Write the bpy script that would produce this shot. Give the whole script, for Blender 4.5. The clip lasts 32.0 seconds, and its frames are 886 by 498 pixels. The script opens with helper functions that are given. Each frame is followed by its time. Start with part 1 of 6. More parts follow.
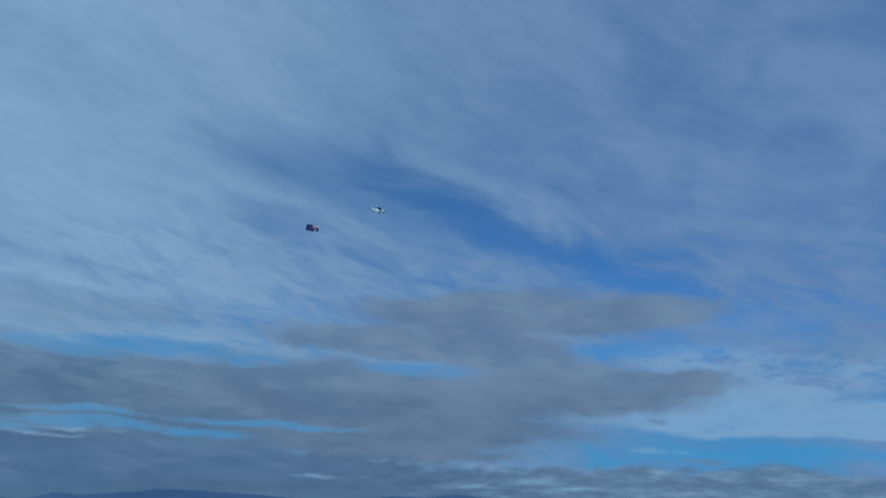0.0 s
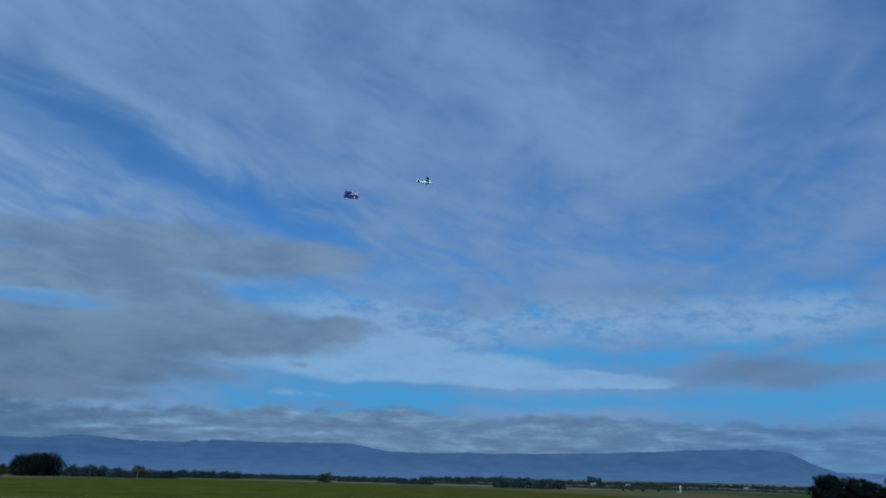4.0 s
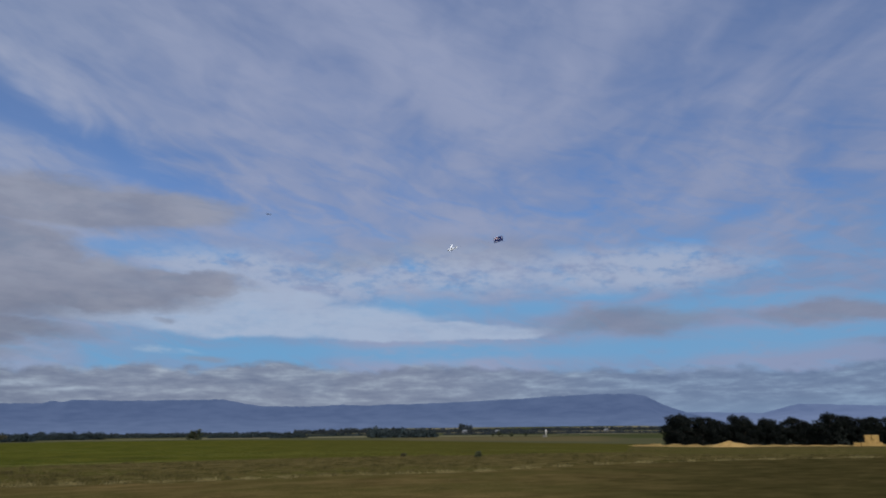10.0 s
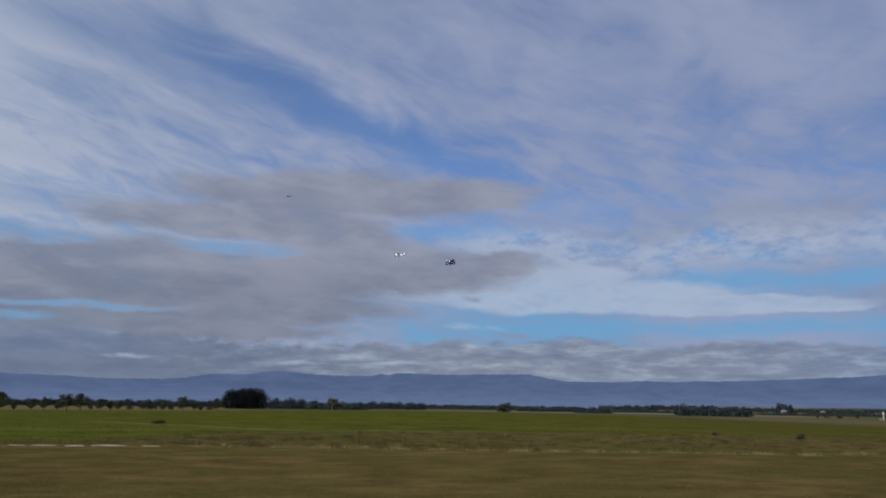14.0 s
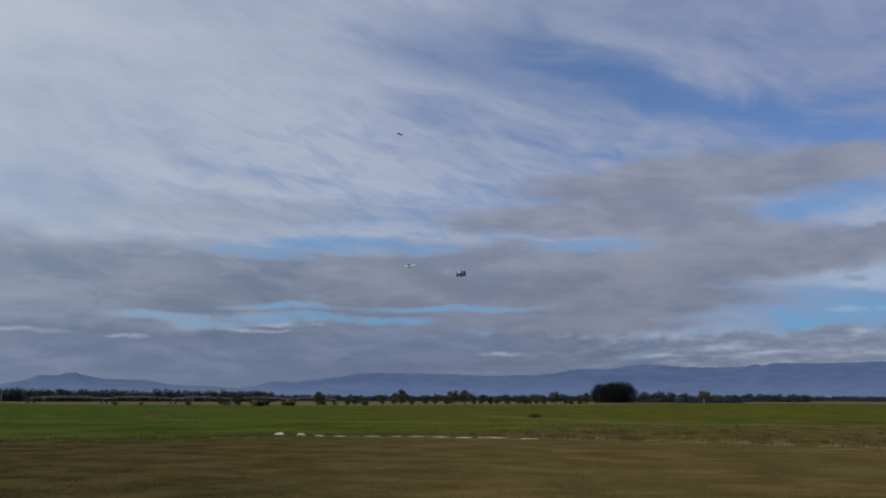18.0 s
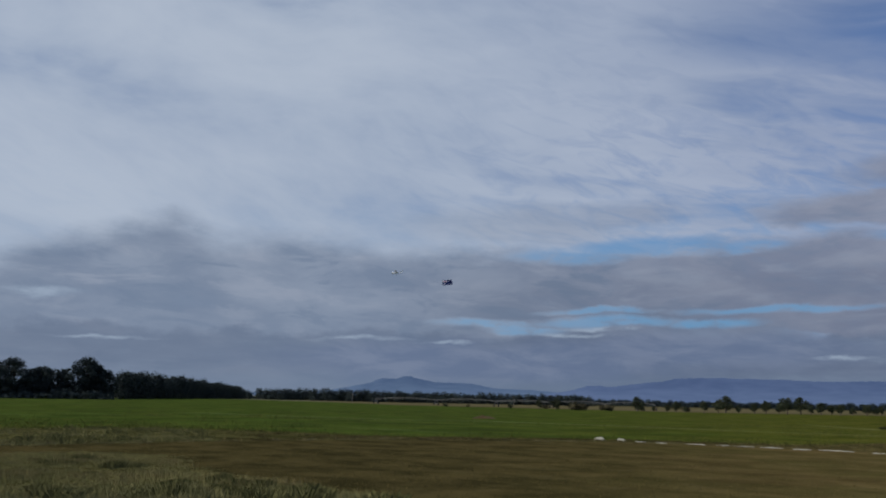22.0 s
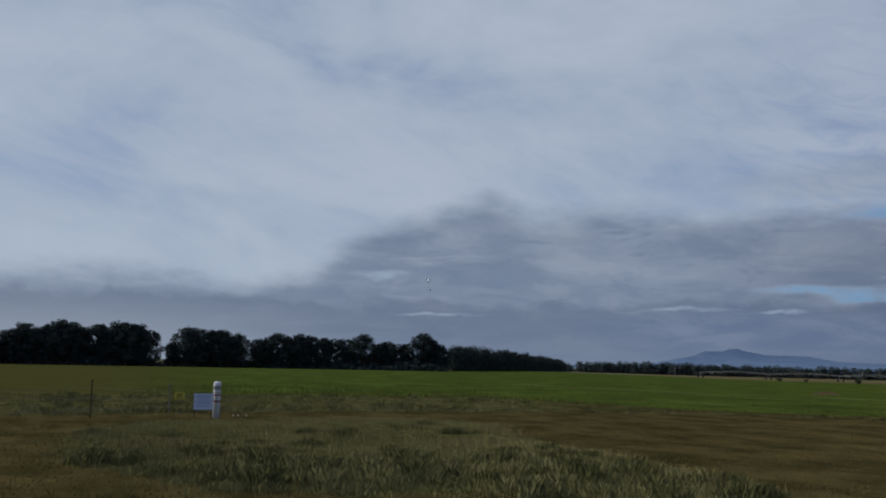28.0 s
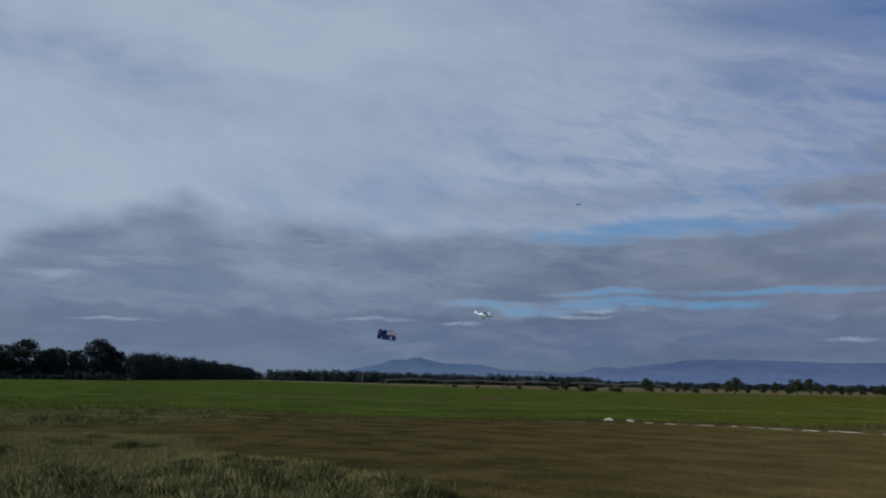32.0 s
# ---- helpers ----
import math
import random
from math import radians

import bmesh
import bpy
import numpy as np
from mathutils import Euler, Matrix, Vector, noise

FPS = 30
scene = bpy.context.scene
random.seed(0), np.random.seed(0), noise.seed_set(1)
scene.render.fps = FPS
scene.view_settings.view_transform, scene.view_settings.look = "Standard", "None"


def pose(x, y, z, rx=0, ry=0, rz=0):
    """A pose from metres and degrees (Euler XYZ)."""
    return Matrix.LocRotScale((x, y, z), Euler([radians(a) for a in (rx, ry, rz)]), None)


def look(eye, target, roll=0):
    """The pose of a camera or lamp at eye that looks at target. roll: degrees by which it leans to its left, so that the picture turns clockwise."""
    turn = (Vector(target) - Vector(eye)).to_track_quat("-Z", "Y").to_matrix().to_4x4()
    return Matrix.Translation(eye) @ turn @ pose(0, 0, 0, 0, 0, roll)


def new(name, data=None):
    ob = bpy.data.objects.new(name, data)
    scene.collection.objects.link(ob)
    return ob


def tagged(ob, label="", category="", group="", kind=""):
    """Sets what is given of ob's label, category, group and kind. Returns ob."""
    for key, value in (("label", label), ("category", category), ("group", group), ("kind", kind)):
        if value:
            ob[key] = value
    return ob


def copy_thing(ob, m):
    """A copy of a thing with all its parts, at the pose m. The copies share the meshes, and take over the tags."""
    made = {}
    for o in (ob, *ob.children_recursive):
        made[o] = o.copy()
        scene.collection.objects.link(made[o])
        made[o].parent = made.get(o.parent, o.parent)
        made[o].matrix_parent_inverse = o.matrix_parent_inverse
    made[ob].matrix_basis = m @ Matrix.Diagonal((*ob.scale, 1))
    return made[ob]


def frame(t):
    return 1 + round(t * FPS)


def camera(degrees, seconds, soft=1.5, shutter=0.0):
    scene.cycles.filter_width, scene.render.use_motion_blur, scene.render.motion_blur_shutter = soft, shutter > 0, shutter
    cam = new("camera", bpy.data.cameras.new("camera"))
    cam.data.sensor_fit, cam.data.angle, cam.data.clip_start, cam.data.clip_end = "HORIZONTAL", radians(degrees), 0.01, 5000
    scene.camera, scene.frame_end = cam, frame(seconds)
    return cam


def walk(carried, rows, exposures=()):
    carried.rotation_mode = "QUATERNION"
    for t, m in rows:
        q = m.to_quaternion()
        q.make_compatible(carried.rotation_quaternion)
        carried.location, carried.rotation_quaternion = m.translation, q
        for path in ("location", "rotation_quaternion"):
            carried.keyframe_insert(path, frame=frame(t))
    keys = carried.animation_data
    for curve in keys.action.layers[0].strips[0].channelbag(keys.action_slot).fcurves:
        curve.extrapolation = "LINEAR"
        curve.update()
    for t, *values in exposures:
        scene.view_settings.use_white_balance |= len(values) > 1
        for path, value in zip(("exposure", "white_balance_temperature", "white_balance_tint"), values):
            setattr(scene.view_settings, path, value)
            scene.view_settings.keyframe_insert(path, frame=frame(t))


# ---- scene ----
# camera: a phone held at eye height by somebody who stands and turns
cam = camera(58.76, 32.0, soft=2.0)
PATH = [
    (0.0, pose(0, 0, 1.7, 109.56, -2.59, 0.75)),
    (0.5, pose(0, 0, 1.7, 109.20, -2.26, -2.80)),
    (1.0, pose(0, 0, 1.7, 108.75, -2.47, -7.16)),
    (1.5, pose(0, 0, 1.7, 108.53, -2.92, -9.54)),
    (2.0, pose(0, 0, 1.7, 108.11, -2.51, -12.82)),
    (2.5, pose(0, 0, 1.7, 107.89, -2.30, -15.94)),
    (3.0, pose(0, 0, 1.7, 107.69, -1.94, -17.71)),
    (3.5, pose(0, 0, 1.7, 107.15, -1.77, -21.09)),
    (4.0, pose(0, 0, 1.7, 106.32, -1.35, -24.52)),
    (4.5, pose(0, 0, 1.7, 105.32, -0.97, -27.35)),
    (6.5, pose(0, 0, 1.7, 104.12, 0.82, -37.13)),
    (7.0, pose(0, 0, 1.7, 104.06, 0.83, -38.00)),
    (7.5, pose(0, 0, 1.7, 103.43, 0.49, -39.57)),
    (8.0, pose(0, 0, 1.7, 103.40, 0.38, -38.53)),
    (8.5, pose(0, 0, 1.7, 103.74, 0.27, -37.85)),
    (9.0, pose(0, 0, 1.7, 103.33, 0.48, -36.66)),
    (9.5, pose(0, 0, 1.7, 103.27, 0.71, -35.43)),
    (10.0, pose(0, 0, 1.7, 102.99, 0.72, -33.37)),
    (10.5, pose(0, 0, 1.7, 102.83, 0.36, -31.08)),
    (11.0, pose(0, 0, 1.7, 102.55, 0.33, -28.19)),
    (11.5, pose(0, 0, 1.7, 102.28, 0.36, -24.93)),
    (12.0, pose(0, 0, 1.7, 101.75, 0.06, -21.46)),
    (12.5, pose(0, 0, 1.7, 101.51, -0.09, -18.15)),
    (13.0, pose(0, 0, 1.7, 101.43, -0.73, -15.61)),
    (13.5, pose(0, 0, 1.7, 101.38, -0.91, -13.86)),
    (15.5, pose(0, 0, 1.7, 100.95, 0.14, -4.35)),
    (16.0, pose(0, 0, 1.7, 100.99, 0.22, -1.40)),
    (16.5, pose(0, 0, 1.7, 100.83, -0.04, 2.30)),
    (17.0, pose(0, 0, 1.7, 100.71, 0.02, 6.48)),
    (17.5, pose(0, 0, 1.7, 100.59, 0.06, 10.45)),
    (18.0, pose(0, 0, 1.7, 100.63, -0.12, 13.99)),
    (18.5, pose(0, 0, 1.7, 100.80, -0.06, 16.87)),
    (19.0, pose(0, 0, 1.7, 100.88, -0.44, 19.93)),
    (19.5, pose(0, 0, 1.7, 100.65, -0.44, 22.90)),
    (20.0, pose(0, 0, 1.7, 100.75, -0.56, 25.73)),
    (20.5, pose(0, 0, 1.7, 100.99, -0.68, 28.67)),
    (21.0, pose(0, 0, 1.7, 100.97, -1.22, 31.05)),
    (21.5, pose(0, 0, 1.7, 101.17, -1.34, 33.54)),
    (22.0, pose(0, 0, 1.7, 100.73, -1.04, 36.42)),
    (22.5, pose(0, 0, 1.7, 100.63, -1.34, 37.88)),
    (23.0, pose(0, 0, 1.7, 100.36, -1.73, 40.09)),
    (23.5, pose(0, 0, 1.7, 100.45, -1.29, 42.81)),
    (24.0, pose(0, 0, 1.7, 100.36, -1.27, 45.53)),
    (24.5, pose(0, 0, 1.7, 99.92, -1.15, 49.17)),
    (25.0, pose(0, 0, 1.7, 99.84, -1.20, 52.04)),
    (25.5, pose(0, 0, 1.7, 99.30, -0.98, 54.10)),
    (26.0, pose(0, 0, 1.7, 99.21, -1.08, 56.34)),
    (26.5, pose(0, 0, 1.7, 98.93, -1.36, 56.79)),
    (28.5, pose(0, 0, 1.7, 98.30, -1.25, 59.47)),
    (29.0, pose(0, 0, 1.7, 98.64, -1.00, 57.52)),
    (29.5, pose(0, 0, 1.7, 98.56, -1.06, 55.66)),
    (30.0, pose(0, 0, 1.7, 100.09, -0.80, 53.49)),
    (30.5, pose(0, 0, 1.7, 100.68, -0.33, 50.41)),
    (31.0, pose(0, 0, 1.7, 100.91, -0.68, 46.60)),
    (31.5, pose(0, 0, 1.7, 100.23, -0.70, 42.55)),
    (32.0, pose(0, 0, 1.7, 99.39, -1.07, 37.10)),
]
EXPOSURES = [(0.0, -0.20, 4850, -10), (1.0, -0.08, 4830, -10), (2.0, -0.05, 4830, -10), (4.5, 0.0, 4850, -10), (6.5, 0.17, 5950, 6), (8.0, 0.2, 6350, 9), (9.0, 0.22, 6500, 10), (13.0, 0.25, 6600, 10), (16.0, 0.22, 6600, 10), (20.0, 0.17, 6480, 10), (21.0, 0.2, 6450, 10), (22.0, 0.1, 6350, 9), (23.0, 0.03, 6250, 8), (26.0, 0.02, 6250, 8), (30.0, 0.07, 6400, 10), (32.0, -0.05, 6100, 8)]
walk(cam, PATH, exposures=EXPOSURES)

# ---- light ----
SUN_AZ, SUN_EL = -150.0, 31.0          # degrees; azimuth from +y towards +x


def toward(az, el):
    a, e = radians(az), radians(el)
    return Vector((math.sin(a) * math.cos(e), math.cos(a) * math.cos(e), math.sin(e)))


sun_data = bpy.data.lights.new("sun", "SUN")
sun_data.energy, sun_data.angle, sun_data.color = 2.0, radians(9), (1.0, 0.97, 0.94)
sun = new("sun", sun_data)
sun.matrix_world = look(toward(SUN_AZ, SUN_EL) * 500, (0, 0, 0))


class Graph:
    """Short hand for node trees."""

    def __init__(self, tree):
        self.tree, self.nodes, self.links = tree, tree.nodes, tree.links

    def put(self, socket, value):
        if isinstance(value, bpy.types.NodeSocket):
            self.links.new(value, socket)
        elif isinstance(value, (tuple, list)) and len(value) == 3 and socket.type == "RGBA":
            socket.default_value = (*value, 1)
        else:
            socket.default_value = value

    def math(self, op, a, b=0.0, c=0.0, clamp=False):
        n = self.nodes.new("ShaderNodeMath")
        n.operation, n.use_clamp = op, clamp
        for s, v in zip(n.inputs, (a, b, c)):
            self.put(s, v)
        return n.outputs[0]

    def vec(self, op, a, b=(0, 0, 0)):
        n = self.nodes.new("ShaderNodeVectorMath")
        n.operation = op
        self.put(n.inputs[0], a)
        self.put(n.inputs[1], b)
        return n.outputs["Value"] if op in ("LENGTH", "DOT_PRODUCT", "DISTANCE") else n.outputs[0]

    def comb(self, x, y, z=0.0):
        n = self.nodes.new("ShaderNodeCombineXYZ")
        for s, v in zip(n.inputs, (x, y, z)):
            self.put(s, v)
        return n.outputs[0]

    def step(self, v, lo, hi, a=0.0, b=1.0):
        n = self.nodes.new("ShaderNodeMapRange")
        n.interpolation_type = "SMOOTHSTEP"
        for s, x in zip(n.inputs, (v, lo, hi, a, b)):
            self.put(s, x)
        return n.outputs[0]

    def mix(self, f, a, b, how="MIX"):
        n = self.nodes.new("ShaderNodeMix")
        n.data_type, n.blend_type = "RGBA", how
        self.put(n.inputs[0], f)
        self.put(n.inputs[6], a)
        self.put(n.inputs[7], b)
        return n.outputs[2]

    def noise(self, vector, scale, detail=4.0, rough=0.55, distort=0.0, lac=2.0):
        n = self.nodes.new("ShaderNodeTexNoise")
        for k, v in (("Vector", vector), ("Scale", scale), ("Detail", detail), ("Roughness", rough), ("Distortion", distort), ("Lacunarity", lac)):
            self.put(n.inputs[k], v)
        return n.outputs["Fac"]

    def ramp(self, v, stops):
        n = self.nodes.new("ShaderNodeValToRGB")
        self.put(n.inputs[0], v)
        e = n.color_ramp.elements
        while len(e) < len(stops):
            e.new(0.5)
        for k, (p, c) in zip(e, stops):
            k.position, k.color = p, (*c, 1)
        return n.outputs[0]


world = bpy.data.worlds.new("sky")
world.use_nodes = True
scene.world = world
world.cycles.sampling_method = "MANUAL"
world.cycles.sample_map_resolution = 512
g = Graph(world.node_tree)
g.nodes.clear()
direction = g.nodes.new("ShaderNodeTexCoord").outputs["Generated"]
parts_xyz = g.nodes.new("ShaderNodeSeparateXYZ")
g.put(parts_xyz.inputs[0], direction)
dx, dy, dz = parts_xyz.outputs
az = g.math("MULTIPLY", g.math("ARCTAN2", dx, dy), 57.2958)
el = g.math("MULTIPLY", g.math("ARCSINE", dz), 57.2958)

# clear sky behind the clouds
air = g.nodes.new("ShaderNodeTexSky")
air.sky_type, air.sun_disc = "NISHITA", False
air.sun_elevation, air.sun_rotation = radians(SUN_EL), radians(SUN_AZ)
air.air_density, air.dust_density, air.ozone_density = 1.0, 0.6, 2.5
lift = g.comb(dx, dy, g.math("ADD", g.math("MAXIMUM", dz, 0.0), 0.07))
g.put(air.inputs[0], lift)
blue = g.mix(1.0, air.outputs[0], (0.57, 0.72, 0.95), "MULTIPLY")
blue = g.mix(g.step(el, 17.0, 6.5, 0.0, 0.88), blue, (1.15, 2.85, 4.8))

# high cirrus, drawn out by the wind towards azimuth 43
top = g.math("MAXIMUM", dz, 0.06)
px, py = g.math("DIVIDE", dx, top), g.math("DIVIDE", dy, top)
along = g.math("ADD", g.math("MULTIPLY", px, 0.682), g.math("MULTIPLY", py, 0.731))
across = g.math("SUBTRACT", g.math("MULTIPLY", px, 0.731), g.math("MULTIPLY", py, 0.682))
warp = g.noise(g.comb(along, across, 3.0), 0.7, 3.0)
across_w = g.math("ADD", across, g.math("MULTIPLY", warp, 0.55))
fibres = g.noise(g.comb(g.math("MULTIPLY", along, 0.55), g.math("MULTIPLY", across_w, 1.45), 0.0), 1.25, 4.0, 0.48, 0.5)
feather = g.noise(g.comb(g.math("ADD", g.math("MULTIPLY", along, 1.15), g.math("MULTIPLY", across, 0.5)), g.math("MULTIPLY", across_w, 2.0), 5.0), 2.1, 3.6, 0.54, 0.5)
milky = g.noise(g.comb(g.math("ADD", g.math("MULTIPLY", az, 0.055), g.math("MULTIPLY", el, 0.03)), g.math("MULTIPLY", el, 0.11), 1.0), 1.0, 7.0, 0.55, 0.4)
west = g.math("MAXIMUM", g.step(az, -14.0, -48.0), g.step(el, 11.0, 6.0))
cover = g.math("ADD", g.step(az, 25.0, -40.0, 0.23, 0.34), g.math("MULTIPLY", g.step(el, 23.0, 30.0, 0.0, 0.09), g.math("MULTIPLY", g.step(az, -28.0, -12.0), g.step(az, 28.0, 14.0))))
threads = g.math("ADD", g.math("MULTIPLY", fibres, 0.62), g.math("MULTIPLY", feather, 0.30))
cloudy = g.math("MULTIPLY", milky, 0.95)
tissue = g.math("ADD", g.math("MULTIPLY", threads, g.math("SUBTRACT", 1.0, west)), g.math("MULTIPLY", cloudy, west))
cirrus = g.step(g.math("ADD", tissue, cover), 0.40, 0.80)
# small ripples across the sheet, strongest low in the north-west
slant = g.math("ADD", g.math("MULTIPLY", az, 0.85), g.math("MULTIPLY", el, -0.9))
rise = g.math("ADD", g.math("MULTIPLY", el, 1.5), g.math("MULTIPLY", az, 0.55))
ripple = g.noise(g.comb(g.math("MULTIPLY", slant, 0.22), g.math("MULTIPLY", rise, 0.50), 11.0), 1.0, 5.0, 0.58, 0.9)
ripple_a = g.math("MULTIPLY", g.step(el, 24.0, 14.0, 0.25, 1.0), g.step(az, -45.0, -20.0, 0.12, 1.0))
cirrus = g.math("SUBTRACT", cirrus, g.math("MULTIPLY", g.step(ripple, 0.58, 0.34, 0.0, 0.36), ripple_a), clamp=True)
gap_w = g.math("ADD", g.math("SUBTRACT", across, g.math("MULTIPLY_ADD", along, 0.10, -1.89)), g.math("MULTIPLY", g.math("SUBTRACT", feather, 0.5), 0.4))
gap = g.math("MULTIPLY", g.step(g.math("ABSOLUTE", gap_w), 0.28, 0.02), g.math("MULTIPLY", g.step(along, 0.7, 1.7), g.step(along, 4.4, 2.8)))
cirrus = g.math("MULTIPLY", cirrus, g.math("SUBTRACT", 1.0, g.math("MULTIPLY", gap, 0.86)))
white = g.mix(g.step(az, 25.0, -50.0), (2.45, 2.85, 4.2), (4.15, 4.65, 5.5))
white = g.mix(g.step(az, 30.0, 75.0), white, (2.0, 2.45, 3.85))
white = g.mix(g.step(tissue, 0.32, 0.62), g.mix(1.0, white, (0.78, 0.82, 0.88), "MULTIPLY"), white)
colour = g.mix(g.math("MULTIPLY", cirrus, 0.95), blue, white)

# clouds that one can tell apart: azimuth, elevation, half width, half height, in degrees
ragged = g.comb(az, g.math("MULTIPLY", el, 2.4), 0.0)
wob = g.math("SUBTRACT", g.noise(ragged, 0.11, 7.0, 0.6), 0.5)
wob2 = g.math("SUBTRACT", g.noise(g.vec("ADD", ragged, (40, 7, 2)), 0.15, 7.0, 0.62), 0.5)
spot = g.comb(g.math("ADD", az, g.math("MULTIPLY", wob, 9.0)), g.math("ADD", el, g.math("MULTIPLY", wob2, 2.4)), 0.0)
tight = g.comb(g.math("ADD", az, g.math("MULTIPLY", wob, 9.0)), g.math("ADD", el, g.math("MULTIPLY", wob2, 1.5)), 0.0)


def patches(rows, soft, crisp, spot=spot):
    """The greatest of some soft-edged ellipses on the sky."""
    total = None
    for a, e, ra, re in rows:
        q = g.vec("LENGTH", g.vec("MULTIPLY", g.vec("SUBTRACT", spot, (a, e, 0)), (1 / ra, 1 / re, 0)))
        m = g.step(q, soft, crisp)
        total = m if total is None else g.math("MAXIMUM", total, m)
    return total


GREY = ((4.6, 14.9, 12.8, 1.75), (12.5, 15.0, 6.5, 1.3), (-3.5, 12.7, 10.5, 1.25), (3.5, 11.6, 5.5, 1.8), (-10.0, 8.8, 22.0, 2.35), (7.0, 9.6, 10.5, 1.75), (14.5, 10.1, 5.0, 0.95), (-24.0, 8.6, 14.0, 2.1), (-4.0, 6.6, 12.5, 1.3), (-16.0, 6.2, 12.0, 1.2), (-8.0, 5.2, 13.0, 0.9))
MIST = ((47.2, 7.35, 6.8, 1.05), (61.3, 7.3, 7.5, 0.75), (66.2, 5.2, 5.0, 0.6))
FAINT = ((35.0, 12.9, 8.5, 1.2), (27.0, 12.2, 4.5, 0.8), (-30.5, 12.4, 8.0, 1.6), (-24.0, 13.0, 6.0, 1.0))
HOLES = ((32.5, 8.6, 5.5, 0.75), (39.0, 8.6, 3.5, 0.7), (45.5, 9.1, 3.0, 0.4), (20.5, 5.6, 9.5, 0.65), (33.0, 5.4, 13.0, 0.6), (48.0, 5.4, 15.0, 0.75), (58.0, 5.9, 9.0, 0.7), (55.0, 8.3, 7.0, 0.5), (66.0, 8.0, 5.0, 0.5))
THIN = ((13.0, 12.4, 5.2, 0.6), (-2.6, 10.75, 4.4, 0.5), (-24.5, 6.3, 4.0, 0.25), (-13.0, 6.2, 5.0, 0.26), (-27.5, 10.2, 4.0, 0.55), (-21.5, 10.8, 5.0, 0.6), (-14.8, 10.6, 3.0, 0.45), (-33.5, 5.4, 4.2, 0.34), (-24.0, 5.55, 4.6, 0.38), (-17.5, 5.3, 2.5, 0.35), (-30.5, 5.0, 3.0, 0.4))
PALE = ((21.5, 7.75, 12.5, 1.15), (31.5, 7.0, 10.0, 0.72), (11.5, 8.3, 7.0, 1.0), (20.0, 9.2, 6.5, 0.9), (37.5, 6.75, 3.6, 0.4))
FLECKS = ((24.0, 10.6, 9.0, 2.1), (34.0, 11.4, 11.0, 1.7), (18.0, 11.6, 5.0, 1.3), (47.0, 11.0, 9.0, 1.6))
BRIGHT = ((13.8, 5.65, 2.9, 0.25), (-42.2, 4.14, 3.9, 0.16), (-36.2, 3.93, 1.6, 0.16), (-27.2, 4.65, 2.2, 0.18), (-24.0, 4.98, 1.7, 0.18), (-63.2, 6.4, 2.6, 0.35), (-60.0, 3.6, 4.0, 0.14), (-9.0, 2.9, 2.0, 0.15), (1.0, 2.9, 3.0, 0.18), (5.3, 3.35, 2.8, 0.34), (9.0, 2.9, 3.0, 0.2), (-25.6, 5.1, 2.0, 0.16))
DABS = ((17.1, 5.15, 1.6, 0.32), (14.1, 7.7, 0.9, 0.22))
BANK = ((-90, 5.2), (-76, 5.8), (-73, 5.4), (-69, 6.9), (-65.8, 9.0), (-62, 10.5), (-56, 12.3), (-53, 10.9), (-45, 11.0), (-35, 10.9), (-26, 10.2), (-18, 8.0), (-8, 3.0))

# grey stratocumulus: single clouds in the north and east, a bank with a ragged top in the west
pale = patches(PALE, 1.1, 0.72, tight)
flock = g.noise(g.comb(az, g.math("MULTIPLY", el, 2.2), 21.0), 0.55, 6.0, 0.62)
flecks = g.math("MULTIPLY", patches(FLECKS, 1.4, 0.3), g.step(flock, 0.32, 0.60))
crumble = g.noise(g.comb(az, g.math("MULTIPLY", el, 2.6), 33.0), 0.5, 6.0, 0.6)
holes = g.math("MAXIMUM", patches(HOLES, 1.45, 0.3, tight), g.math("MULTIPLY", patches(THIN, 1.5, 0.5, tight), 0.82))
holes = g.math("MULTIPLY", holes, g.step(crumble, 0.28, 0.52, 0.45, 0.95))
lumps = g.noise(g.comb(az, g.math("MULTIPLY", el, 2.6), 9.0), 0.15, 7.0, 0.56)
brow = g.ramp(g.math("DIVIDE", g.math("ADD", az, 90.0), 90.0), [((a + 90) / 90, (e / 20, e / 20, e / 20)) for a, e in BANK])
rim = g.math("ADD", g.math("SUBTRACT", el, g.math("MULTIPLY", brow, 20.0)), g.math("ADD", g.math("MULTIPLY", wob2, 3.2), g.math("MULTIPLY", wob, 2.2)))
bank = g.step(rim, 1.0, -1.7)
grey = g.math("MAXIMUM", patches(GREY, 1.2, 0.72), g.math("MAXIMUM", bank, g.math("MAXIMUM", g.math("MULTIPLY", patches(FAINT, 1.3, 0.3), 0.42), g.math("MULTIPLY", patches(MIST, 1.3, 0.45), 0.68))))
grey_a = g.math("MULTIPLY", g.math("MULTIPLY", grey, g.step(lumps, 0.1, 0.5, 0.82, 1.0)), g.math("SUBTRACT", 1.0, holes))
shade = g.mix(g.step(lumps, 0.32, 0.66), (1.75, 1.98, 2.75), (2.45, 2.65, 3.4))
deep = g.mix(g.step(lumps, 0.3, 0.7), (1.5, 1.92, 2.75), (2.2, 2.62, 3.45))
shade = g.mix(g.step(az, -5.0, -45.0), shade, deep)
